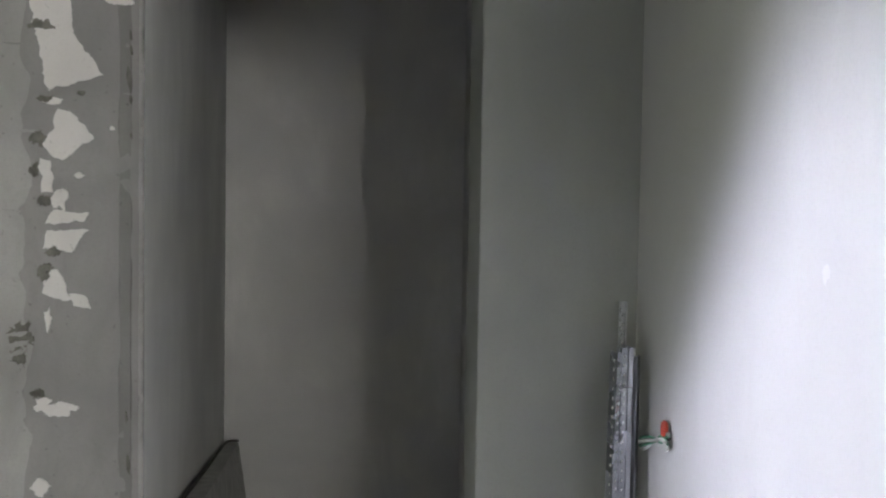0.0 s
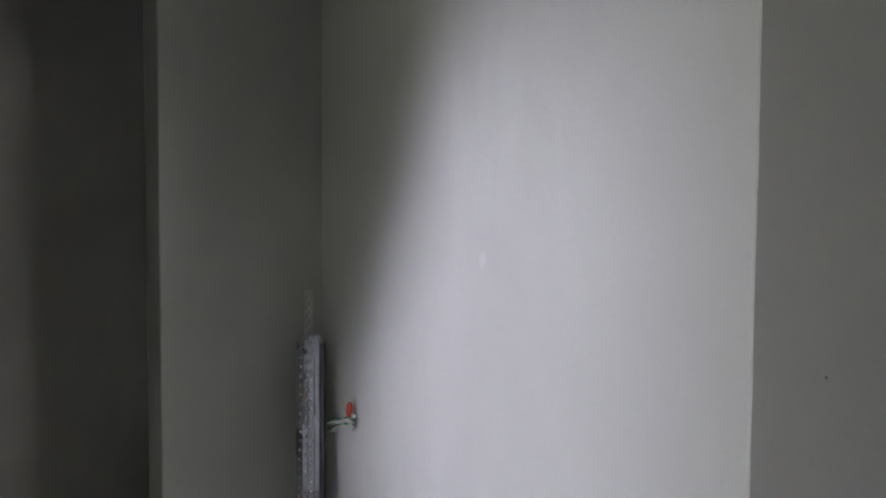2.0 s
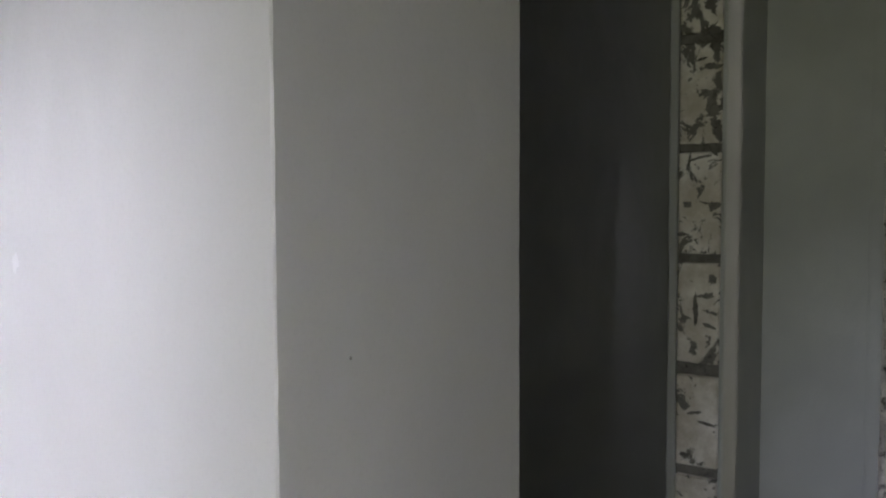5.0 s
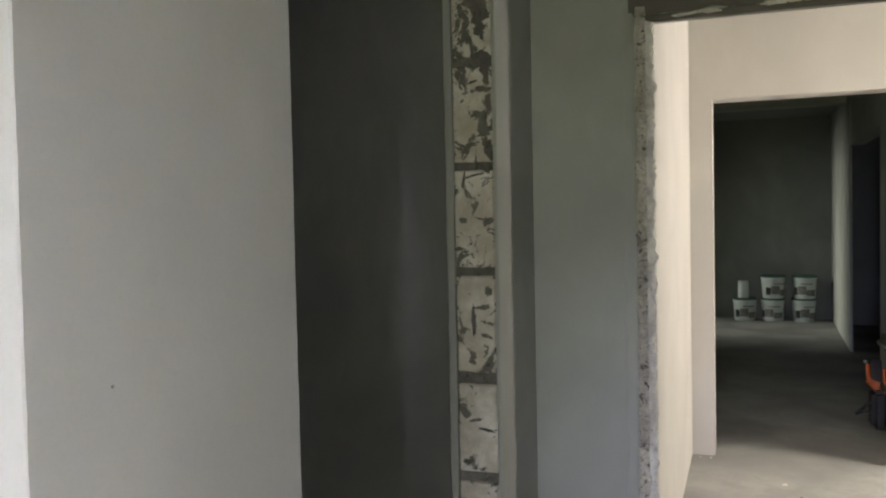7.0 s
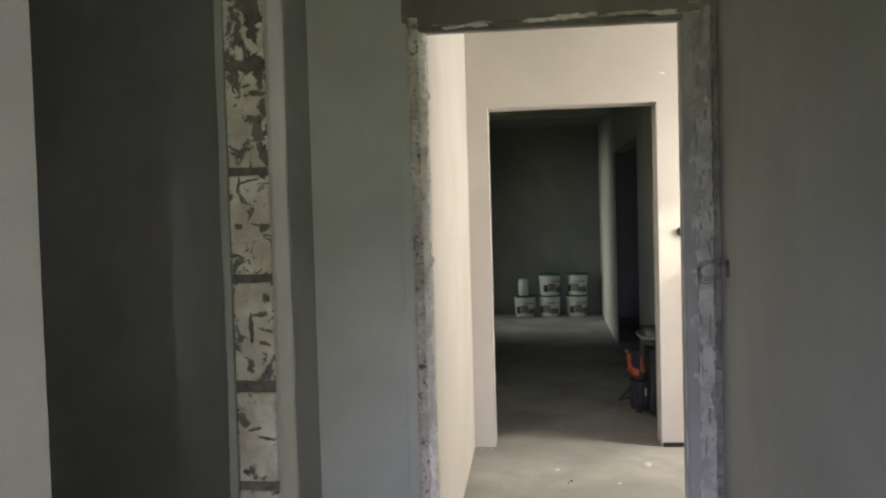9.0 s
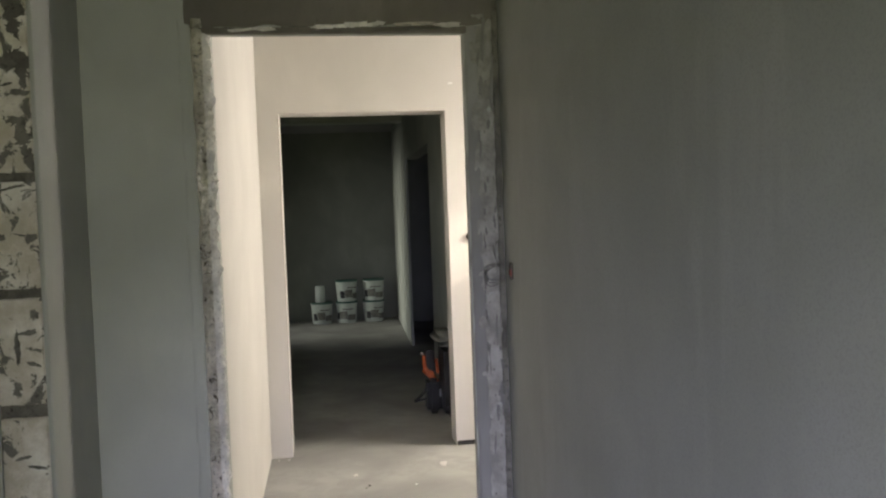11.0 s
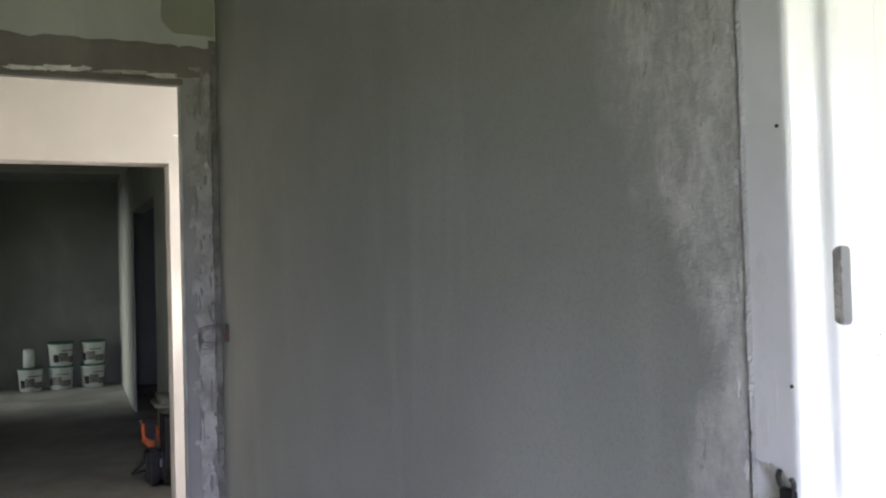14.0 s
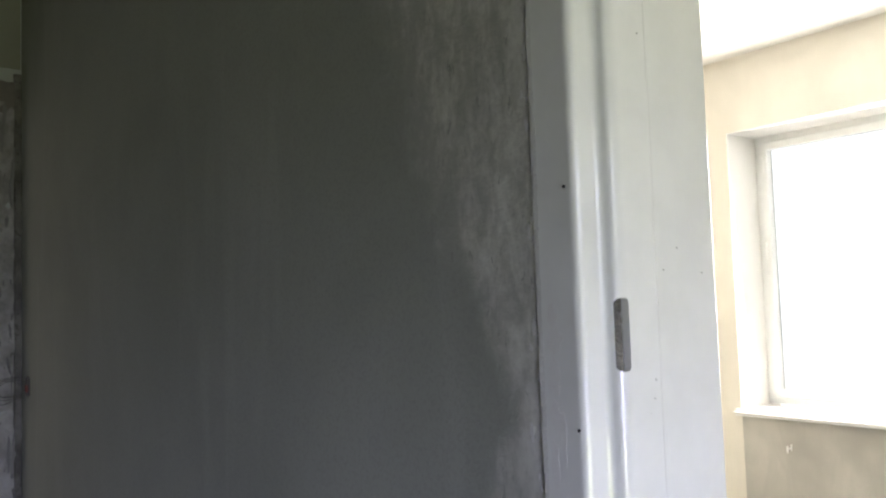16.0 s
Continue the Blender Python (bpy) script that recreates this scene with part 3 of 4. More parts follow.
for n in range(26):
    y, z = rnd.choice((-0.556, -0.560, -0.590, -0.602)) + rnd.uniform(-0.006, 0.006), rnd.uniform(0.70, 2.05)
    part("mortar_scratch", flake((XE - 0.003, y, z), (0, 1, 0.2), (0, rnd.uniform(-0.15, 0.15), 1), (-1, 0, 0), rnd.uniform(0.004, 0.011), rnd.uniform(0.02, 0.09), 160 + n, 0.0085, 11, 0.25), M_SCORE, wall_east)
part("raw_lintel", rugged_strip((XE + 0.003, D1L + 0.066, D1H + 0.012), (0, -1, 0), (0, 0, 1), (-1, 0, 0), D1L - D1R + 0.186, 0.135, 0.012, 0.02, 0.012, 11.0, 7.0), M_RAW, wall_east,
     "raw dark concrete lintel over the doorway")
part("lintel_crumbs", rugged_strip((XE - 0.002, D1L + 0.02, D1H - 0.004), (0, -1, 0), (0, 0, 1), (-1, 0, 0), D1L - D1R + 0.03, 0.026, 0.014, 0.011, 0.005, 21.0, 12.0), M_RAW, wall_east,
     "dark broken concrete along the lintel's lower edge")
for n, (y, z, w, h, m) in enumerate(((0.285, 2.117, 0.11, 0.012, M_CRUMB_PALE), (0.20, 2.122, 0.10, 0.016, M_CRUMB_PALE), (0.10, 2.128, 0.09, 0.007, M_MORTAR), (-0.03, 2.128, 0.13, 0.018, M_CRUMB_PALE), (-0.13, 2.134, 0.16, 0.026, M_CRUMB_PALE),
                                     (-0.20, 2.139, 0.05, 0.016, M_PUTTY), (-0.33, 2.136, 0.16, 0.012, M_CRUMB), (-0.45, 2.132, 0.10, 0.020, M_CRUMB_PALE), (-0.08, 2.114, 0.22, 0.008, M_MORTAR), (-0.36, 2.119, 0.18, 0.007, M_MORTAR), (0.33, 2.112, 0.05, 0.010, M_MORTAR))):
    part("lintel_flake", flake((XE - 0.010, y, z), (0, 1, -0.03), (0, 0.03, 1), (-1, 0, 0), w, h, 170 + n, 0.006, 13), m, wall_east)
part("corner_fillet", rugged_strip((XE - 0.002, YS + 0.026, 0.0), (0, 0, 1), (0, -1, 0), (-1, 0, 0), D1H + 0.16, 0.03, 0.010, 0.016, 0.006, 31.0, 10.0), M_MORTAR, wall_east)
bm = bmesh.new()
rows = []
for k in range(25):
    z = 2.285 + (H - 2.286) * k / 24
    y = -0.452 + 0.012 * noise.noise((z * 9, 3.0, 1.0)) + 0.006 * noise.noise((z * 31, 3.0, 4.0)) + max(0.0, z - 2.44) * 0.22 - 0.05 * max(0.0, 1 - k / 3.0) ** 2
    rows.append([bm.verts.new(v) for v in ((XE + 0.001, y + 0.006, z), (XE - 0.004, y, z), (XE - 0.004, YS + 0.004, z), (XE + 0.001, YS + 0.004, z))])
for p, q in zip(rows, rows[1:]):
    for j in range(3):
        bm.faces.new((p[j], q[j], q[j + 1], p[j + 1]))
bm.faces.new(rows[0])
bmesh.ops.recalc_face_normals(bm, faces=bm.faces[:])
part("filler_patch", bm, M_PATCH, wall_east, "smooth olive filler patch above the lintel")

# block end of the side partition: blocks stand proud of recessed joints
block_rows = ((0.0, 0.285), (0.318, 0.603), (0.632, 0.915), (0.952, 1.258), (1.288, 1.592), (1.618, 1.918), (1.948, 2.25), (2.28, 2.58))
for n, (z0, z1) in enumerate(block_rows):
    bm = softbox(XJ + 0.004, XJ + 0.06, YN + 0.0115, YN + TS - 0.0275, z0, z1, 0.005, 1)
    bmesh.ops.subdivide_edges(bm, edges=[e for e in bm.edges if e.calc_length() > 0.08], cuts=3, use_grid_fill=True)
    for v in bm.verts:
        v.co.x += 0.003 * noise.noise(v.co * 14 + Vector((n, 0, 0)))
        v.co.z += 0.004 * noise.noise(v.co * 23 + Vector((0, n, 0)))
    part("block", bm, M_BLOCK, wall_stub, "pale aerated block smeared with dark mortar")
for n, (y, z, w, h) in enumerate(((0.868, 2.10, 0.072, 0.11), (0.862, 2.03, 0.045, 0.08), (0.878, 1.935, 0.085, 0.055), (0.846, 1.90, 0.034, 0.09), (0.856, 1.845, 0.070, 0.022), (0.888, 1.868, 0.045, 0.010), (0.856, 1.725, 0.050, 0.10),
                                  (0.872, 1.765, 0.05, 0.03), (0.845, 1.67, 0.034, 0.075), (0.850, 1.60, 0.034, 0.05), (0.895, 1.575, 0.085, 0.010), (0.925, 1.56, 0.012, 0.07), (0.930, 1.435, 0.032, 0.022), (0.848, 1.43, 0.036, 0.028), (0.870, 1.44, 0.05, 0.007),
                                  (0.940, 1.345, 0.034, 0.016), (0.925, 1.81, 0.016, 0.012), (0.90, 2.0, 0.02, 0.02), (0.87, 1.16, 0.07, 0.016), (0.90, 1.12, 0.014, 0.10), (0.86, 1.07, 0.05, 0.014), (0.85, 1.21, 0.03, 0.03), (0.905, 1.0, 0.03, 0.05), (0.85, 0.985, 0.035, 0.06),
                                  (0.90, 0.80, 0.05, 0.012), (0.86, 0.77, 0.06, 0.010), (0.93, 0.665, 0.04, 0.02))):
    w = min(w, 2 * (min(y - 0.832, 0.950 - y) + 0.012))
    part("mortar_smear", flake((XJ + 0.0045, y, z), (0, 1, 0.25 * math.sin(n * 2.3)), (0, 0.2 * math.sin(n), 1), (-1, 0, 0), w, h, n * 3.7, 0.0022, 11, 0.14), M_MORTAR, wall_stub)

# darker colour puts the shade of a recess into the chased channel
M_CHANNEL = plaster("chased_channel", (0.175, 0.17, 0.16), 0.3, 0.006, 0.95, 0.4)
# stripped wall beside the small room: putty remains and the chased corner
def torn_sheet(corners, seed, thick=0.003, ragged=0.006):
    """A thin remnant of putty on the stripped wall: a few corners, joined by a crumbling edge."""
    bm = bmesh.new()
    rim = []
    for k, p in enumerate(corners):
        p, q = Vector(p), Vector(corners[(k + 1) % len(corners)])
        steps = max(3, int((q - p).length / 0.004))
        for j in range(steps):
            v = p.lerp(q, j / steps)
            w = Vector((noise.noise((v.x * 60, v.y * 60, seed)), noise.noise((v.x * 60, v.y * 60, seed + 9))))
            w += 0.6 * Vector((noise.noise((v.x * 210, v.y * 210, seed)), noise.noise((v.x * 210, v.y * 210, seed + 5))))
            rim.append(v + w * ragged)
    top = [bm.verts.new((v.x, YB - thick, v.y)) for v in rim]
    low = [bm.verts.new((v.x, YB + 0.002, v.y)) for v in rim]
    bm.faces.new(top)
    for k in range(len(rim)):
        j = (k + 1) % len(rim)
        bm.faces.new((low[k], low[j], top[j], top[k]))
    bmesh.ops.recalc_face_normals(bm, faces=bm.faces[:])
    bmesh.ops.triangulate(bm, faces=[f for f in bm.faces if len(f.verts) > 4])
    return bm


sheets = (((-0.430, 1.853), (-0.352, 1.870), (-0.345, 1.790), (-0.288, 1.708), (-0.395, 1.672), (-0.412, 1.760)),
          ((-0.375, 1.637), (-0.350, 1.630), (-0.306, 1.580), (-0.365, 1.532), (-0.412, 1.560), (-0.385, 1.590)),
          ((-0.410, 1.535), (-0.392, 1.530), (-0.386, 1.465), (-0.405, 1.462)),
          ((-0.384, 1.428), (-0.312, 1.426), (-0.325, 1.405), (-0.400, 1.400)),
          ((-0.398, 1.388), (-0.316, 1.392), (-0.352, 1.340), (-0.405, 1.352)),
          ((-0.405, 1.302), (-0.376, 1.312), (-0.350, 1.245), (-0.403, 1.252)),
          ((-0.352, 1.258), (-0.322, 1.255), (-0.306, 1.222), (-0.345, 1.232)))
for n, corners in enumerate(sheets):
    part("putty_patch", torn_sheet(corners, 3.0 + n * 2.7, 0.003 + 0.0004 * (n % 3)), M_PUTTY, wall_rough, "torn remains of white putty")
patches = ((-0.388, 1.652, 0.040, 0.014), (-0.372, 1.455, 0.036, 0.050), (-0.395, 1.205, 0.012, 0.05), (-0.405, 1.030, 0.035, 0.030), (-0.372, 1.018, 0.07, 0.026), (-0.41, 0.852, 0.04, 0.034), (-0.255, 1.862, 0.05, 0.02), (-0.335, 1.502, 0.02, 0.012), (-0.27, 1.60, 0.01, 0.008))
for n, (x, z, w, h) in enumerate(patches):
    part("putty_patch", flake((x, YB, z), (1, 0, 0), (0, 0, 1), (0, -1, 0), w * 1.12, h * 1.12, 1.3 + n * 2.1, 0.003 + 0.0004 * (n % 3), 12, 0.06), M_PUTTY, wall_rough, "torn remains of white putty")
for n, (x, z, w, h) in enumerate(((-0.232, 1.79, 0.005, 0.025), (-0.231, 1.76, 0.006, 0.02), (-0.236, 1.70, 0.010, 0.055), (-0.232, 1.66, 0.006, 0.02), (-0.231, 1.585, 0.006, 0.015), (-0.24, 1.0, 0.006, 0.03), (-0.236, 0.90, 0.008, 0.05))):
    part("chase_pit", flake((x, YB - 0.008, z), (1, 0, 0.1), (-0.1, 0, 1), (0, -1, 0), w, h, 200 + n, 0.003), M_MORTAR, wall_rough)
for n, (x, z, w, h, lean) in enumerate(((-0.455, 1.175, 0.05, 0.010, 0.1), (-0.450, 1.155, 0.055, 0.010, 0.15), (-0.458, 1.135, 0.05, 0.012, 0.25), (-0.462, 1.105, 0.035, 0.03, 0.3), (-0.470, 1.425, 0.06, 0.010, -0.12), (-0.44, 1.47, 0.05, 0.008, 0.5), (-0.45, 1.59, 0.08, 0.006, -0.05), (-0.47, 1.765, 0.06, 0.004, 0.0))):
    part("comb_groove", flake((x, YB - 0.006, z), (1, 0, lean), (-lean, 0, 1), (0, -1, 0), w, h, 220 + n, 0.0025, 11, 0.2), M_RENDER, wall_rough)
for n, (x, z, w, h) in enumerate(((-0.405, 1.805, 0.06, 0.025), (-0.412, 1.575, 0.035, 0.03), (-0.40, 1.655, 0.035, 0.015), (-0.405, 1.447, 0.03, 0.025), (-0.40, 1.30, 0.028, 0.05), (-0.445, 1.175, 0.05, 0.06),
                                  (-0.45, 1.13, 0.03, 0.05), (-0.415, 1.05, 0.03, 0.02), (-0.385, 1.345, 0.03, 0.02), (-0.42, 1.51, 0.02, 0.03), (-0.33, 1.67, 0.015, 0.01))):
    part("mortar_pit", flake((x, YB, z), (1, 0, 0), (0, 0, 1), (0, -1, 0), w, h, 31.0 + n * 1.9, 0.0045, 11, 0.14), M_MORTAR, wall_rough)
part("chased_strip", rugged_strip((-0.262, YB + 0.003, 0.0), (0, 0, 1), (1, 0, 0), (0, -1, 0), H, 0.036, 0.006, 0.014, 0.006, 41.0, 9.0), M_CHANNEL, wall_rough, "chased channel beside the doorway, colour darkened for depth")
part("rough_render", rugged_strip((-0.62, YB + 0.002, 0.0), (0, 0, 1), (1, 0, 0), (0, -1, 0), H, 0.20, 0.006, 0.012, 0.009, 47.0, 9.0), M_RENDER, wall_rough, "coarse grey render, combed while wet")


# ---------- steel entrance frame ----------
def steel_frame():
    thing = empty("door_frame", (0.21, YS - 0.08, 0.0))
    inv = thing.matrix_basis.inverted()

    def rounded(pts, radii, seg=5):
        out = []
        n = len(pts)
        for i, p in enumerate(pts):
            p, r = Vector(p), radii[i]
            if not r:
                out.append(p)
                continue
            a, b = (Vector(pts[i - 1]) - p).normalized(), (Vector(pts[(i + 1) % n]) - p).normalized()
            for k in range(seg + 1):
                t = k / seg
                out.append((p + a * r) * (1 - t) ** 2 + p * 2 * t * (1 - t) + (p + b * r) * t * t)
        return [(v.x, v.y) for v in out]

    # plan of the jamb from the plaster edge round to the stair side
    yb = YS - 0.170
    plan = [(XFR + 0.004, YS + 0.0015), (0.691, YS + 0.0015), (0.687, YS - 0.026), (0.676, YS - 0.0275), (0.6715, YS - 0.036), (0.6715, YS - 0.0785), (0.6709, YS - 0.080), (0.6715, YS - 0.0815),
            (0.6715, yb), (XFR + 0.004, yb)]
    radii = [0.001, 0.008, 0.007, 0.004, 0.005, 0.0005, 0.0005, 0.0005, 0.003, 0.0]
    prof = rounded(plan, radii)
    jamb = part("jamb", extruded(prof, 0.0, 2.10), M_STEEL_WHITE)
    bm = bmesh.new()
    ring = []
    yc, zc, hw, hh, rr = YS - 0.0338, 1.4285, 0.0064, 0.0325, 0.0045
    for sy, sz, a0 in ((1, 1, 0), (-1, 1, 90), (-1, -1, 180), (1, -1, 270)):
        for k in range(6):
            a = radians(a0 + 18 * k)
            ring.append((yc + sy * (hw - rr) + rr * math.cos(a), zc + sz * (hh - rr) + rr * math.sin(a)))
    ends = [[bm.verts.new((x, y, z)) for y, z in ring] for x in (0.650, 0.6825)]
    for i in range(24):
        bm.faces.new((ends[0][i], ends[0][(i + 1) % 24], ends[1][(i + 1) % 24], ends[1][i]))
    bm.faces.new(ends[0])
    bm.faces.new(list(reversed(ends[1])))
    bmesh.ops.recalc_face_normals(bm, faces=bm.faces[:])
    cutter = part("cutter", bm, M_STEEL_WHITE)
    mod = jamb.modifiers.new("slot", "BOOLEAN")
    mod.operation, mod.object, mod.solver = "DIFFERENCE", cutter, "EXACT"
    bpy.context.view_layer.update()
    cut = bpy.data.meshes.new_from_object(jamb.evaluated_get(bpy.context.evaluated_depsgraph_get()))
    jamb.modifiers.clear()
    jamb.data = cut
    bpy.data.objects.remove(cutter)
    right = part("jamb", extruded([(2 * 0.21 - x, y) for x, y in reversed(prof)], 0.0, 2.10), M_STEEL_WHITE)
    head_prof = boxes((-0.252, 0.672, yb, YS - 0.03, 2.075, 2.10), (-0.27, 0.69, YS - 0.03, YS + 0.0015, 2.06, 2.10))
    head = part("head", head_prof, M_STEEL_WHITE)
    pocket = part("strike_pocket", rugged_strip((0.6806, YS - 0.0400, 1.3965), (0, 0, 1), (0, 1, 0), (-1, 0, 0), 0.064, 0.0112, 0.0030, 0.002, 0.0009, 3.0, 120.0), M_POCKET, None, "strike hole packed with grey mortar")
    for ob in (jamb, right, head, pocket):
        ob.parent = thing
        ob.matrix_parent_inverse = inv
    # cement spilt on the face of the steel
    for n, (x, z, w, h) in enumerate(((0.7265, 1.448, 0.014, 0.020), (0.724, 1.424, 0.022, 0.032), (0.7275, 1.392, 0.018, 0.044), (0.7245, 1.352, 0.016, 0.040), (0.7285, 1.312, 0.012, 0.05), (0.7275, 1.262, 0.010, 0.036), (0.716, 1.335, 0.004, 0.05))):
        s = part("cement_smear", flake((x, YS + 0.0014, z), (1, 0, 0), (0, 0, 1), (0, 1, 0), w, h, 61.0 + n * 5, 0.00025, 11, 0.09), M_SMEAR, thing, "smear of dried grey cement")
        s.matrix_parent_inverse = inv
    for n, (x, z) in enumerate(((0.704, 1.563), (0.698, 1.346))):
        s = part("screw", lathe(((0.0016, 0), (0.0016, 0.0012), (0.0008, 0.0016)), 10), M_BLACK, thing)
        s.matrix_parent_inverse = inv
        s.matrix_basis = pose(x, YS + 0.0015, z, -90, 0, 0)
    for n in range(9):
        z = random.uniform(1.2, 1.8)
        y = random.uniform(yb + 0.01, YS - 0.04)
        s = part("paint_fleck", flake((0.6714, y, z), (0, 1, 0), (0, 0, 1), (-1, 0, 0), random.uniform(0.0007, 0.0013), random.uniform(0.0008, 0.0018), 80.0 + n, 0.0005), M_MORTAR, thing)
        s.matrix_parent_inverse = inv
    return tagged(thing, "white enamelled steel entrance door frame set flush in cement wall", "door frame")


M_POCKET = broken("packed_mortar", (0.22, 0.21, 0.195), (0.10, 0.095, 0.085), 110, 0.60, 0.004)
M_SMEAR = plaster("dried_cement", (0.82, 0.82, 0.80), 0.12, 0.002, 0.9, 0.4)
M_LIP = plaster("white_plaster_lip", (0.74, 0.74, 0.72), 0.12, 0.002)
steel_frame()
wall_south = bpy.data.objects["wall_south"]
part("plaster_lip", rugged_strip((XFR + 0.0105, YS + 0.0006, 0.0), (0, 0, 1), (-1, 0, 0), (0, 1, 0), 2.12, 0.0100, 0.0013, 0.0025, 0.0011, 71.0, 85.0), M_LIP, wall_south, "ragged pale plaster lip along the frame")
# crumbs of dried plaster clinging beside the steel
rnd = random.Random(5)
for n in range(34):
    z = rnd.uniform(1.22, 1.80)
    x = XFR + 0.007 + abs(rnd.gauss(0.0, 0.006)) + (0.010 * rnd.random() if 1.40 < z < 1.52 else 0.0)
    part("plaster_flake", flake((x, YS + 0.0002, z), (1, 0, rnd.uniform(-0.3, 0.3)), (0, 0, 1), (0, 1, 0), rnd.uniform(0.002, 0.008), rnd.uniform(0.004, 0.018), 400 + n, rnd.uniform(0.0002, 0.0005), 9, 0.2),
         M_LIP if rnd.random() < 0.7 else M_PUTTY, wall_south)


def rubber_clip():
    thing = empty("door_clip", (0.704, YS + 0.0015, 1.254))
    bm = softbox(-0.009, 0.008, 0.0, 0.006, -0.006, 0.008, 0.002)
    part("body", bm, M_BLACK, thing)
    part("prong", tube([(0.006, 0.004, 0.008), (0.0065, 0.006, 0.016), (0.004, 0.007, 0.022)], 0.0024), M_BLACK, thing)
    part("prong", tube([(-0.007, 0.004, 0.008), (-0.009, 0.006, 0.014), (-0.007, 0.007, 0.018)], 0.0022), M_BLACK, thing)
    part("tail", tube([(0.010, 0.003, -0.004), (0.018, 0.004, -0.006)], 0.0012), M_BLACK, thing)
    return tagged(thing, "small black rubber clip stuck on the steel door frame", "clip")


rubber_clip()

# loose wire end on the stained wall by the doorway
wires = empty("wall_wires", (3.075, YS, 1.25))
part("outlet", softbox(-0.014, 0.014, 0.0, 0.008, -0.030, 0.030, 0.003), M_BROWN, wires, "small brown outlet box")
part("tape", softbox(-0.015, 0.006, 0.004, 0.012, -0.018, 0.006, 0.003), M_TAPE, wires, "dull red insulating tape")
for n, dz in enumerate((0.0, -0.012, -0.026)):
    part("wire", tube([(0.02, 0.012, 0.028 - n * 0.012), (0.06, 0.05, 0.026 + dz * 0.4), (0.10, 0.082, 0.006 + dz), (0.07, 0.07, -0.03 + dz), (0.02, 0.03, -0.03 - n * 0.004)], 0.0011, 6), M_WIREK, wires)
tagged(wires, "loose looped dark wires with red tape by the doorway", "wires")

# nail on the pier
nail = part("nail", lathe(((0.0022, 0), (0.0027, 0.0010), (0.0016, 0.0018)), 10), M_CHASE)
nail.matrix_basis = pose(1.019, YN, 1.242, 90, 0, 0)
tagged(nail, "tiny rusty nail head in smooth plaster", "nail")


# brighter zinc that paints the highlights on the embossed dimples
M_ZINC_GLINT = simple("pressed_zinc_glint", (0.72, 0.73, 0.75), 0.20, 1.0, 25.0, 0.05, 0.0001)


# ---------- steel channels standing in the corner ----------
def channel(name, x, y, top, w, d, turn, lean, label, dimples=False, metal=None):
    thing = empty(name, (x, y, 0.0))
    t = 0.0012
    prof = [(-w / 2, 0), (-w * 0.1, 0), (-w * 0.06, 0.003), (w * 0.06, 0.003), (w * 0.1, 0), (w / 2, 0), (w / 2, d), (w / 2 - 0.006, d), (w / 2 - 0.006, d - t), (w / 2 - t, d - t), (w / 2 - t, 0.0045), (-w / 2 + t, 0.0045),
            (-w / 2 + t, d - t), (-w / 2 + 0.006, d - t), (-w / 2 + 0.006, d), (-w / 2, d)]
    part("web", extruded(prof, 0.0, top), metal or M_ZINC, thing)
    if dimples:
        bm = bmesh.new()
        z = 0.02
        while z < top - 0.01:
            m = Matrix.Translation((-w * 0.30, -0.0004, z)) @ Matrix.Rotation(radians(24), 4, "Y") @ Matrix.Diagonal((0.0030, 0.0042, 0.0068, 1))
            bmesh.ops.create_icosphere(bm, subdivisions=1, radius=1.0, matrix=m)
            m = Matrix.Translation((-w / 2, d * 0.45, z + 0.01)) @ Matrix.Diagonal((0.0024, 0.004, 0.006, 1))
            bmesh.ops.create_icosphere(bm, subdivisions=1, radius=1.0, matrix=m)
            z += 0.021
        part("embossing", bm, M_ZINC_GLINT, thing)
    thing.rotation_euler = (radians(lean[0]), radians(lean[1]), radians(turn))
    return tagged(thing, label, "metal stud", group="steel studs in the corner")


channel("steel_stud", 0.784, 1.935, 1.140, 0.030, 0.030, 10, (-0.9, 1.6), "galvanised embossed steel channel standing in a wall corner", True)
channel("steel_stud", 0.811, 1.938, 1.150, 0.026, 0.034, -2, (-0.8, 0.4), "narrow galvanised steel channel leaning in the corner", True)
channel("steel_stud", 0.826, 1.952, 1.130, 0.020, 0.030, -35, (-0.7, 0.1), "dull steel channel standing in the corner, colour darkened for shadow", False, M_ZINC_SHADE)
channel("steel_stud", 0.824, 1.985, 1.246, 0.013, 0.018, 0, (-0.6, 0.2), "tall thin galvanised steel angle behind the channels", True, M_ZINC_LIGHTENED)

# cable end coming out of the lit wall
cable = empty("cable_end", (XB, 1.94, 0.944))
for n, (m, dz, dx, r) in enumerate(((M_WIREG, 0.010, -0.020, 0.0030), (M_WIREW, 0.002, -0.024, 0.0040), (M_WIREG, -0.007, -0.018, 0.0030), (M_WIREW, -0.012, -0.014, 0.0040), (M_WIREK, 0.006, -0.012, 0.0028))):
    flip = (-1) ** n
    part("wire", tube([(0.0, 0.088, -0.024), (dx * 0.7, 0.058, -0.016 + dz), (dx, 0.015, 0.0 + dz), (dx, -0.030, 0.014 + dz * 0.4 * flip), (dx * 0.9, -0.062, 0.026 - dz * 0.9), (dx * 0.8, -0.086, 0.026 + dz * flip)], r, 7), m, cable)
bm = softbox(-0.016, -0.004, -0.070, 0.062, -0.013, 0.008, 0.005, 2)
bmesh.ops.subdivide_edges(bm, edges=[e for e in bm.edges if e.calc_length() > 0.05], cuts=6)
for v in bm.verts:
    v.co.z += 0.26 * (0.02 - v.co.y) + 0.005 * noise.noise(v.co * 40)
    v.co.x += 0.004 * noise.noise(v.co * 55)
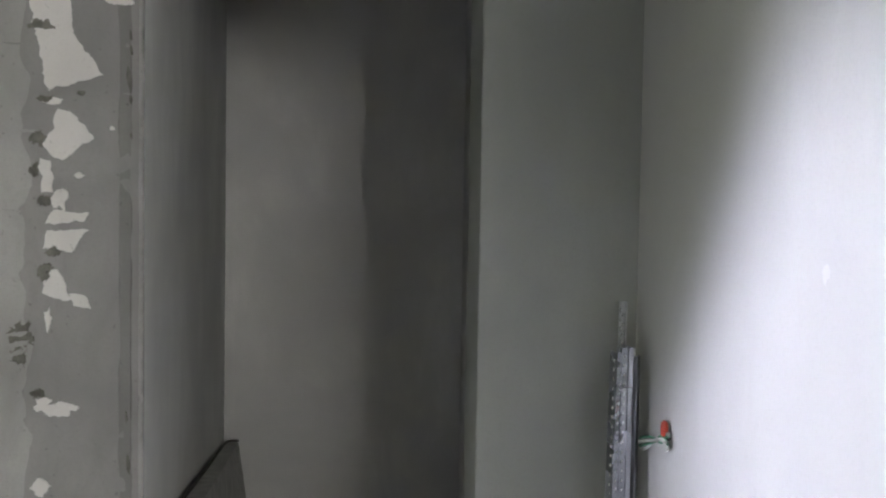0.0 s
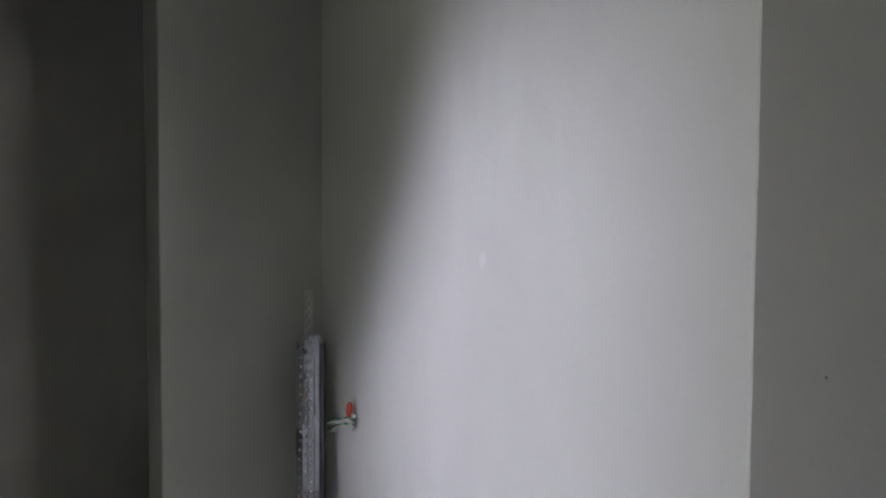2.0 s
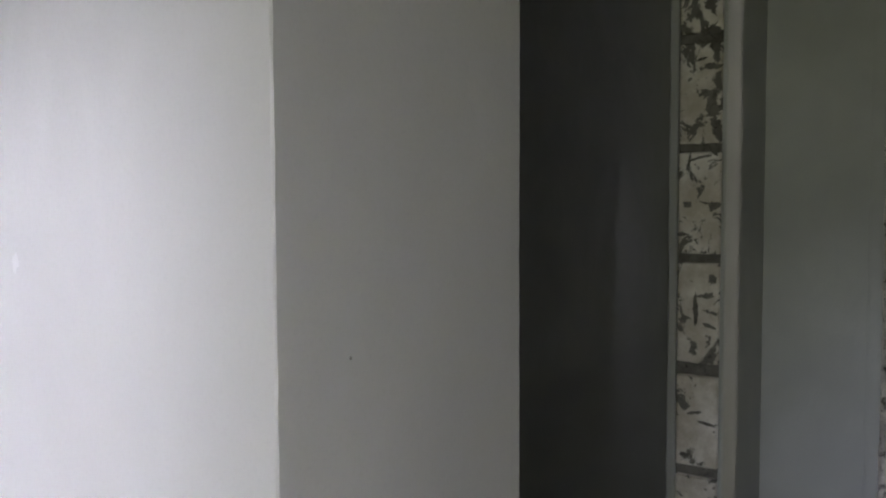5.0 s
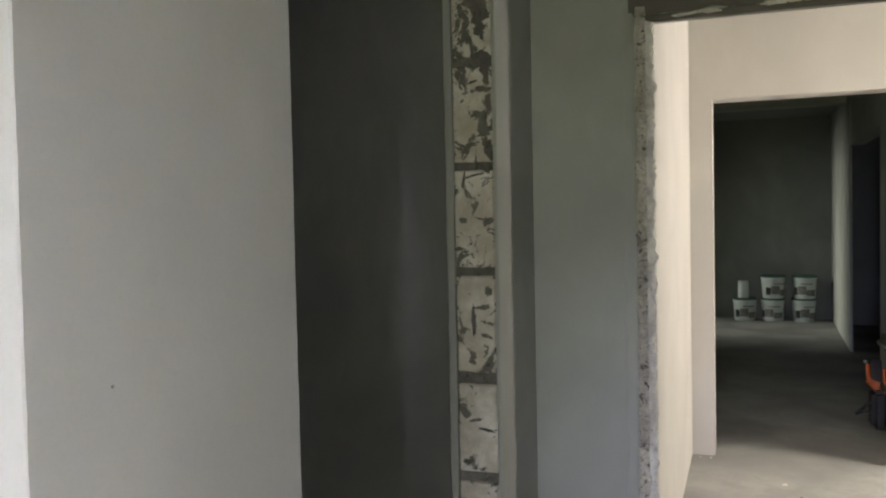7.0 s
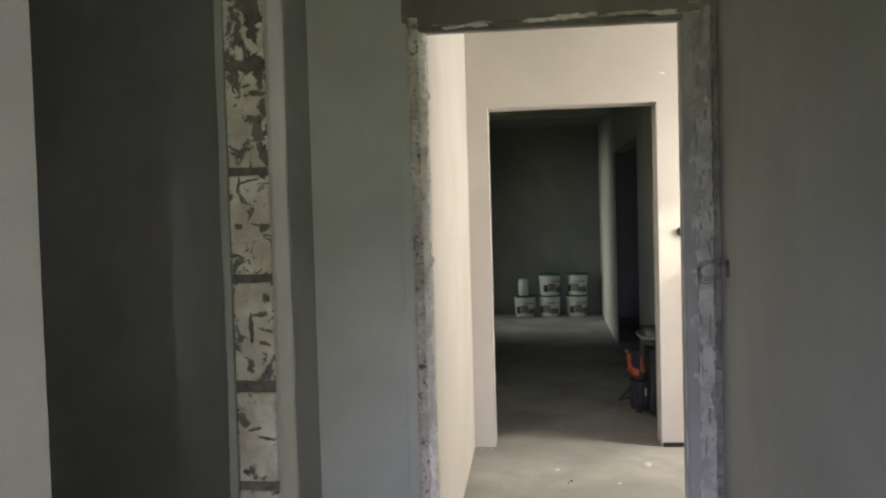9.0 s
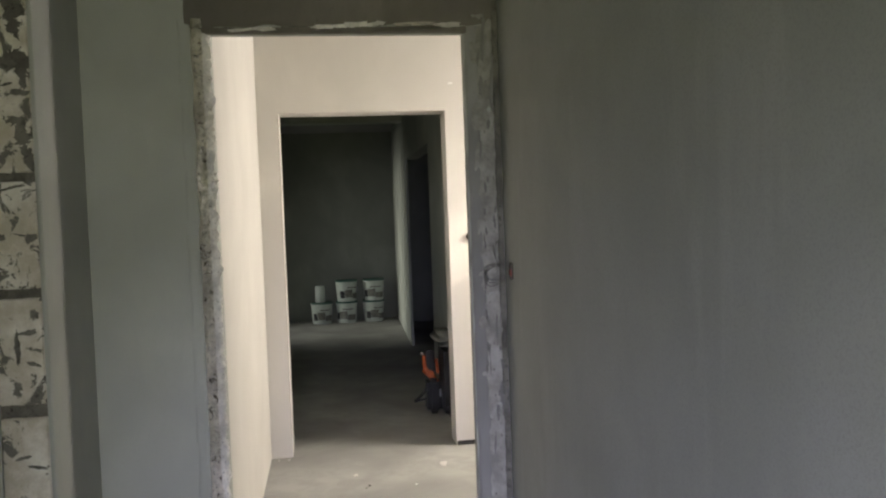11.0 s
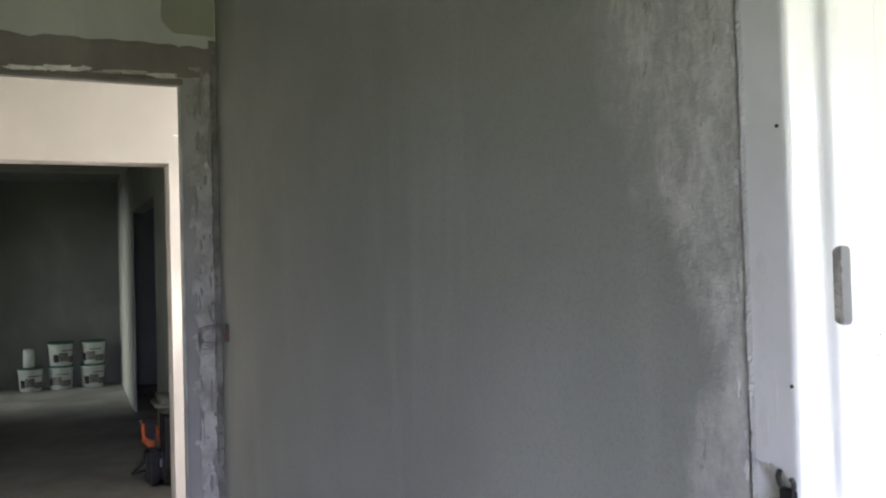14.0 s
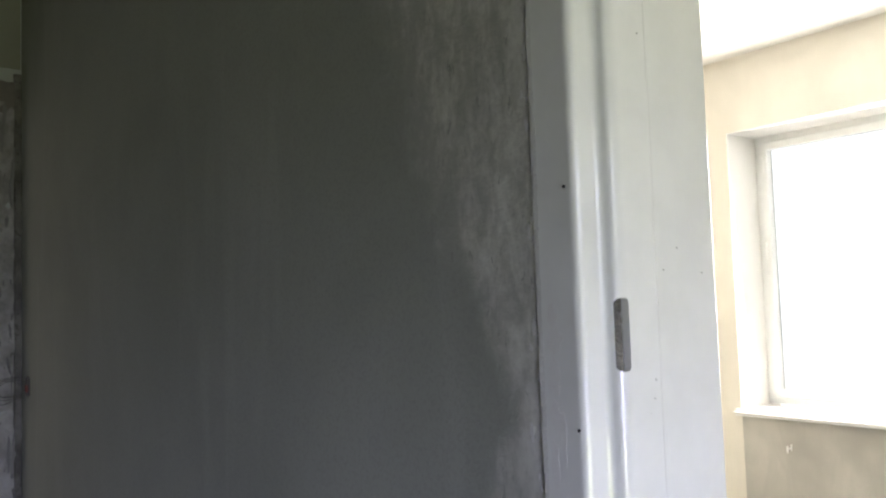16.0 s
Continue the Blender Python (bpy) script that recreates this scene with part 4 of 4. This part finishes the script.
part("sleeve", bm, M_WIREW, cable, "torn pale plastic sleeve")
part("torn_tail", flake((-0.014, -0.068, 0.012), (0.1, -1, 0), (0, 0, 1), (-1, 0, 0), 0.04, 0.030, 5.0, 0.003, 7), M_WIREW, cable)
tab = lathe(((0.003, 0.030), (0.0075, 0.036), (0.0085, 0.048), (0.0075, 0.060), (0.003, 0.066)), 12, (-0.015, -0.068, 0))
smooth(part("tab", tab, M_RED, cable, "red tape tab"))
tagged(cable, "cable end with green and white wires and red tape", "cable")

# leaning board in the small room
board = empty("leaning_board", (XL, 3.3, 0.0))
bm = bmesh.new()
lo, hi = [], []
for f in (0.0, 1.0):
    y, top = -0.85 + f * 1.63, 0.655 - f * 0.262
    lo.append([bm.verts.new((x, y, z)) for x, z in ((0.085, 0.0), (0.125, 0.0), (0.070, top), (0.012, top))])
a, b = lo
for i in range(4):
    bm.faces.new((a[i], a[(i + 1) % 4], b[(i + 1) % 4], b[i]))
bm.faces.new(a)
bm.faces.new(b)
bmesh.ops.recalc_face_normals(bm, faces=bm.faces[:])
part("sheet", bm, M_BOARD, board)
part("edge", tube([(0.014, -0.84, 0.658), (0.014, 0.0, 0.522), (0.014, 0.78, 0.397), (0.066, 0.79, 0.402)], 0.006, 6), M_EDGE, board, "dark frayed top edge")
tagged(board, "grey board leaning low against the small room's wall", "board")

# ---------- passage ----------
knob = empty("cable_outlet", (XD2, -0.892, 1.322))
smooth(part("cap", lathe(((0.028, 0), (0.028, 0.008), (0.022, 0.018), (0.010, 0.022)), 20), M_BROWN, knob))
knob.rotation_euler = (0, radians(-90), 0)
tagged(knob, "round brown outlet cap on pale plaster wall", "outlet")
# pale flakes painting small bright spots of light on the floor
for n, (x, y, w, h) in enumerate(((5.05, -0.62, 0.10, 0.05), (4.95, -0.1, 0.05, 0.03))):
    part("light_spot", flake((x, y, 0.0), (1, 0, 0), (0, 1, 0), (0, 0, 1), w, h, 120.0 + n, 0.002), M_PUTTY, bpy.data.objects["floor"])


def crumb(x, y, size, seed, material, label):
    """A bit of rubble dropped on the floor."""
    bm = bmesh.new()
    bmesh.ops.create_icosphere(bm, subdivisions=2, radius=size)
    for v in bm.verts:
        v.co *= 1 + 0.35 * noise.noise(v.co / size * 1.1 + Vector((seed, 0, 0)))
        v.co.x *= 1.7
        v.co.z *= 0.5
    low = min(v.co.z for v in bm.verts)
    for v in bm.verts:
        v.co += Vector((x, y, -low))
    return tagged(part("plaster_crumb", bm, material), label, "rubble", group="crumbs on the passage floor")


for n, (x, y, size, m, label) in enumerate(((4.74, -0.168, 0.008, M_BROWN, "small dark crumb on the pale concrete floor"), (4.71, -0.150, 0.005, M_BROWN, "small dark crumb on the pale concrete floor"),
                                            (5.36, 0.29, 0.008, M_PUTTY, "pale plaster crumb at the foot of the doorway"), (5.37, 0.35, 0.006, M_PUTTY, "pale plaster crumb at the foot of the doorway"),
                                            (4.70, -0.42, 0.007, M_WHITE, "white plaster crumb on the concrete floor"))):
    crumb(x, y, size, n * 3.1, m, label)


# ---------- buckets in the last room ----------
def bucket():
    thing = empty("paint_bucket")
    smooth(part("pail", lathe(((0.128, 0.0), (0.132, 0.004), (0.150, 0.262), (0.156, 0.266), (0.156, 0.278), (0.150, 0.282)), 32), M_BUCKET, thing))
    smooth(part("lid", lathe(((0.150, 0.0), (0.159, 0.003), (0.159, 0.018), (0.150, 0.024), (0.140, 0.018)), 32, (0, 0, 0.280)), M_LID, thing, "dark green lid"))
    for k, (a0, a1, z0, z1, m) in enumerate(((150, 195, 0.06, 0.17, M_LABEL), (196, 250, 0.04, 0.12, M_LABEL), (165, 230, 0.19, 0.205, M_LABEL), (120, 148, 0.05, 0.15, M_BLACK))):
        bm = bmesh.new()
        n = 8
        rows = []
        for z in (z0, z1):
            r = 0.1325 + (z / 0.262) * 0.018 + 0.0012
            rows.append([bm.verts.new((r * math.cos(radians(a0 + (a1 - a0) * i / n)), r * math.sin(radians(a0 + (a1 - a0) * i / n)), z)) for i in range(n + 1)])
        for i in range(n):
            bm.faces.new((rows[0][i], rows[0][i + 1], rows[1][i + 1], rows[1][i]))
        part("label", bm, m, thing, "dark printed bar on the side")
    part("handle", tube([(0.0, -0.158, 0.25), (-0.06, -0.150, 0.17), (-0.075, -0.14, 0.12)], 0.003, 6), M_ZINC, thing)
    return tagged(thing, "white plastic paint bucket with a green lid", "bucket", group="stacked paint buckets")


first = bucket()
first.matrix_basis = pose(12.34, 0.107, 0.0, 0, 0, 4)
for x, y, z, turn in ((12.34, -0.25, 0.0, -14), (12.34, -0.632, 0.0, 12), (12.34, -0.252, 0.304, 20), (12.34, -0.645, 0.304, -9)):
    copy_thing(first, pose(x, y, z, 0, 0, turn))
can = empty("small_can", (12.34, 0.125, 0.304))
smooth(part("can_body", lathe(((0.066, 0.0), (0.070, 0.004), (0.070, 0.19), (0.062, 0.20)), 24), M_BUCKET, can))
smooth(part("cap", lathe(((0.060, 0.198), (0.066, 0.202), (0.066, 0.226), (0.05, 0.232)), 24), M_BUCKET, can))
tagged(can, "small pale can standing on a paint bucket", "can")

# ---------- orange and black stand by the far doorway ----------
stand = empty("tool_stand", (6.40, -0.72, 0.0))
part("leg", tube([(0.0, 0.045, 0.425), (-0.005, 0.045, 0.36), (-0.01, 0.035, 0.305)], 0.015, 8), M_ORANGE, stand, "orange steel leg")
part("leg", tube([(0.01, -0.048, 0.395), (0.0, -0.052, 0.34), (-0.01, -0.056, 0.285)], 0.011, 8), M_ORANGE, stand, "orange steel leg")
part("brace", tube([(-0.01, 0.048, 0.325), (-0.015, 0.012, 0.285), (-0.02, -0.03, 0.235), (-0.02, -0.05, 0.20)], 0.024, 10), M_ORANGE, stand, "orange bracket")
part("gusset", flake((-0.035, 0.012, 0.30), (0, -1, -0.55), (0, -0.5, 1), (-1, 0, 0), 0.075, 0.05, 12.0, 0.012, 5, 0.01), M_ORANGE, stand, "orange folded plate")
part("spine", softbox(-0.02, 0.03, -0.035, 0.030, 0.29, 0.46, 0.012), M_BLACK, stand, "black plastic spine")
part("foot", tube([(-0.02, 0.125, 0.085), (-0.02, 0.075, 0.13), (-0.02, 0.03, 0.18)], 0.012, 8), M_BLACK, stand, "black rubber foot")
part("foot", tube([(-0.02, 0.125, 0.085), (-0.02, 0.06, 0.10), (-0.02, 0.0, 0.10)], 0.008, 8), M_BLACK, stand, "black rubber foot")
part("motor", softbox(-0.10, 0.10, -0.07, 0.035, 0.0, 0.26, 0.03, 3), M_BLACK, stand, "black motor housing")
part("catch", softbox(-0.108, -0.098, -0.064, -0.050, 0.13, 0.19, 0.004), M_ZINC, stand, "pale metal catch")
part("knob", lathe(((0.012, 0.0), (0.016, 0.008), (0.012, 0.02)), 14, (-0.0, 0.06, 0.43)), M_ZINC, stand)
tagged(stand, "orange and black tool stand on the concrete floor", "tool stand")
case = empty("tool_case", (6.28, -0.842, 0.0))
part("shell", softbox(-0.17, 0.22, -0.075, 0.05, 0.0, 0.52, 0.035, 3), M_BLACK, case)
part("wheel", lathe(((0.055, -0.015), (0.06, -0.01), (0.06, 0.01), (0.055, 0.015)), 20, (-0.1, 0.0, 0.07)), M_BLACK, case)
part("strap", softbox(-0.176, -0.166, -0.03, -0.015, 0.16, 0.30, 0.003), M_ZINC, case, "pale metal catch")
tagged(case, "upright black tool case against the wall", "tool case")
bag = softbox(6.10, 6.52, -0.905, -0.735, 0.522, 0.612, 0.035, 3)
for v in bag.verts:
    v.co += Vector((0, 0.012, 0.016)) * noise.noise(v.co * 9)
M_SACK = simple("dusty_sack_paper", (0.17, 0.175, 0.15), 0.9, 0.0, 18.0, 0.2)
tagged(smooth(part("cement_sack", bag, M_SACK)), "small dusty grey sack lying on the black case", "sack")

# ---------- stair hall window ----------
win = empty("window_1", (1.06, SY - 0.29, 0.0))
y0, y1 = -0.03, 0.03
x0, x1, z0, z1 = SX0 - 1.06, SX1 - 1.06, SZ0, SZ1
part("window_frame", boxes((x0, x1, y0, y1, z0, z0 + 0.034), (x0, x1, y0, y1, z1 - 0.034, z1), (x0, x0 + 0.034, y0, y1, z0 + 0.034, z1 - 0.034), (x1 - 0.034, x1, y0, y1, z0 + 0.034, z1 - 0.034)), M_PVC, win)
room = x1 - x0 - 0.068
leaves = (0.0, 0.215 * room, 0.43 * room, 0.66 * room, room)
for k in range(4):
    a, b = x0 + 0.034 + leaves[k] + 0.004, x0 + 0.034 + leaves[k + 1] - 0.004
    s = part("sash", boxes((a, b, y0 + 0.015, y1 + 0.012, z0 + 0.038, z0 + 0.078), (a, b, y0 + 0.015, y1 + 0.012, z1 - 0.078, z1 - 0.038),
                           (a, a + 0.034, y0 + 0.015, y1 + 0.012, z0 + 0.078, z1 - 0.078), (b - 0.034, b, y0 + 0.015, y1 + 0.012, z0 + 0.078, z1 - 0.078)), M_PVC, win)
    p = part("pane", boxes((a + 0.034, b - 0.034, 0.0, 0.005, z0 + 0.078, z1 - 0.078)), M_GLASS, s)
    p.visible_shadow = False
    for z in (z0 + 0.25, (z0 + z1) / 2 + 0.1, z1 - 0.16):
        part("hinge", softbox(b - 0.012, b + 0.008, y1 + 0.012, y1 + 0.024, z - 0.045, z + 0.045, 0.003), M_PVC, s)
    part("handle", softbox(a + 0.018, a + 0.034, y1 + 0.012, y1 + 0.04, (z0 + z1) / 2 - 0.30, (z0 + z1) / 2 - 0.16, 0.005), M_PVC, s)
part("window_sill", softbox(x0 - 0.03, x1 + 0.035, y1 + 0.002, 0.335, SZ0 - 0.036, SZ0 - 0.002, 0.014, 3), M_WHITE, win)
tagged(win, "white framed window in a deep reveal, sky glaring behind", "window", kind="structure")
structure("reveal_lining", boxes((SX1 - 0.003, SX1 + 0.001, SY - 0.255, SY + 0.003, SZ0, SZ1), (SX0, SX1 - 0.003, SY - 0.255, SY + 0.003, SZ1 - 0.003, SZ1 + 0.001)), M_WHITE, "white skimmed window reveal", "trim")
clip = empty("wall_clip", (2.563, SY, 0.686))
for n, (x, z, w, h) in enumerate(((-0.012, 0.008, 0.006, 0.03), (0.010, -0.004, 0.007, 0.036), (0.0, 0.002, 0.016, 0.006))):
    part("bar", softbox(x - w / 2, x + w / 2, 0.0, 0.008, z - h / 2, z + h / 2, 0.001), M_PVC, clip)
tagged(clip, "small white plastic clip on grey plaster", "clip")

# small scuffs and chips on the plaster
M_SCUFF = plaster("pale_scuff", (0.66, 0.655, 0.63), 0.05, 0.001)
part("scuff", flake((XB, 1.365, 1.354), (0, 1, 0.2), (0, -0.2, 1), (-1, 0, 0), 0.018, 0.036, 301, 0.0003, 11), M_SCUFF, bpy.data.objects["wall_north_pier"])
part("chip", flake((XD2, -0.797, 2.285), (0, 1, 0), (0, 0, 1), (-1, 0, 0), 0.03, 0.02, 305, 0.003, 8), M_WHITE, bpy.data.objects["wall_passage_east"])
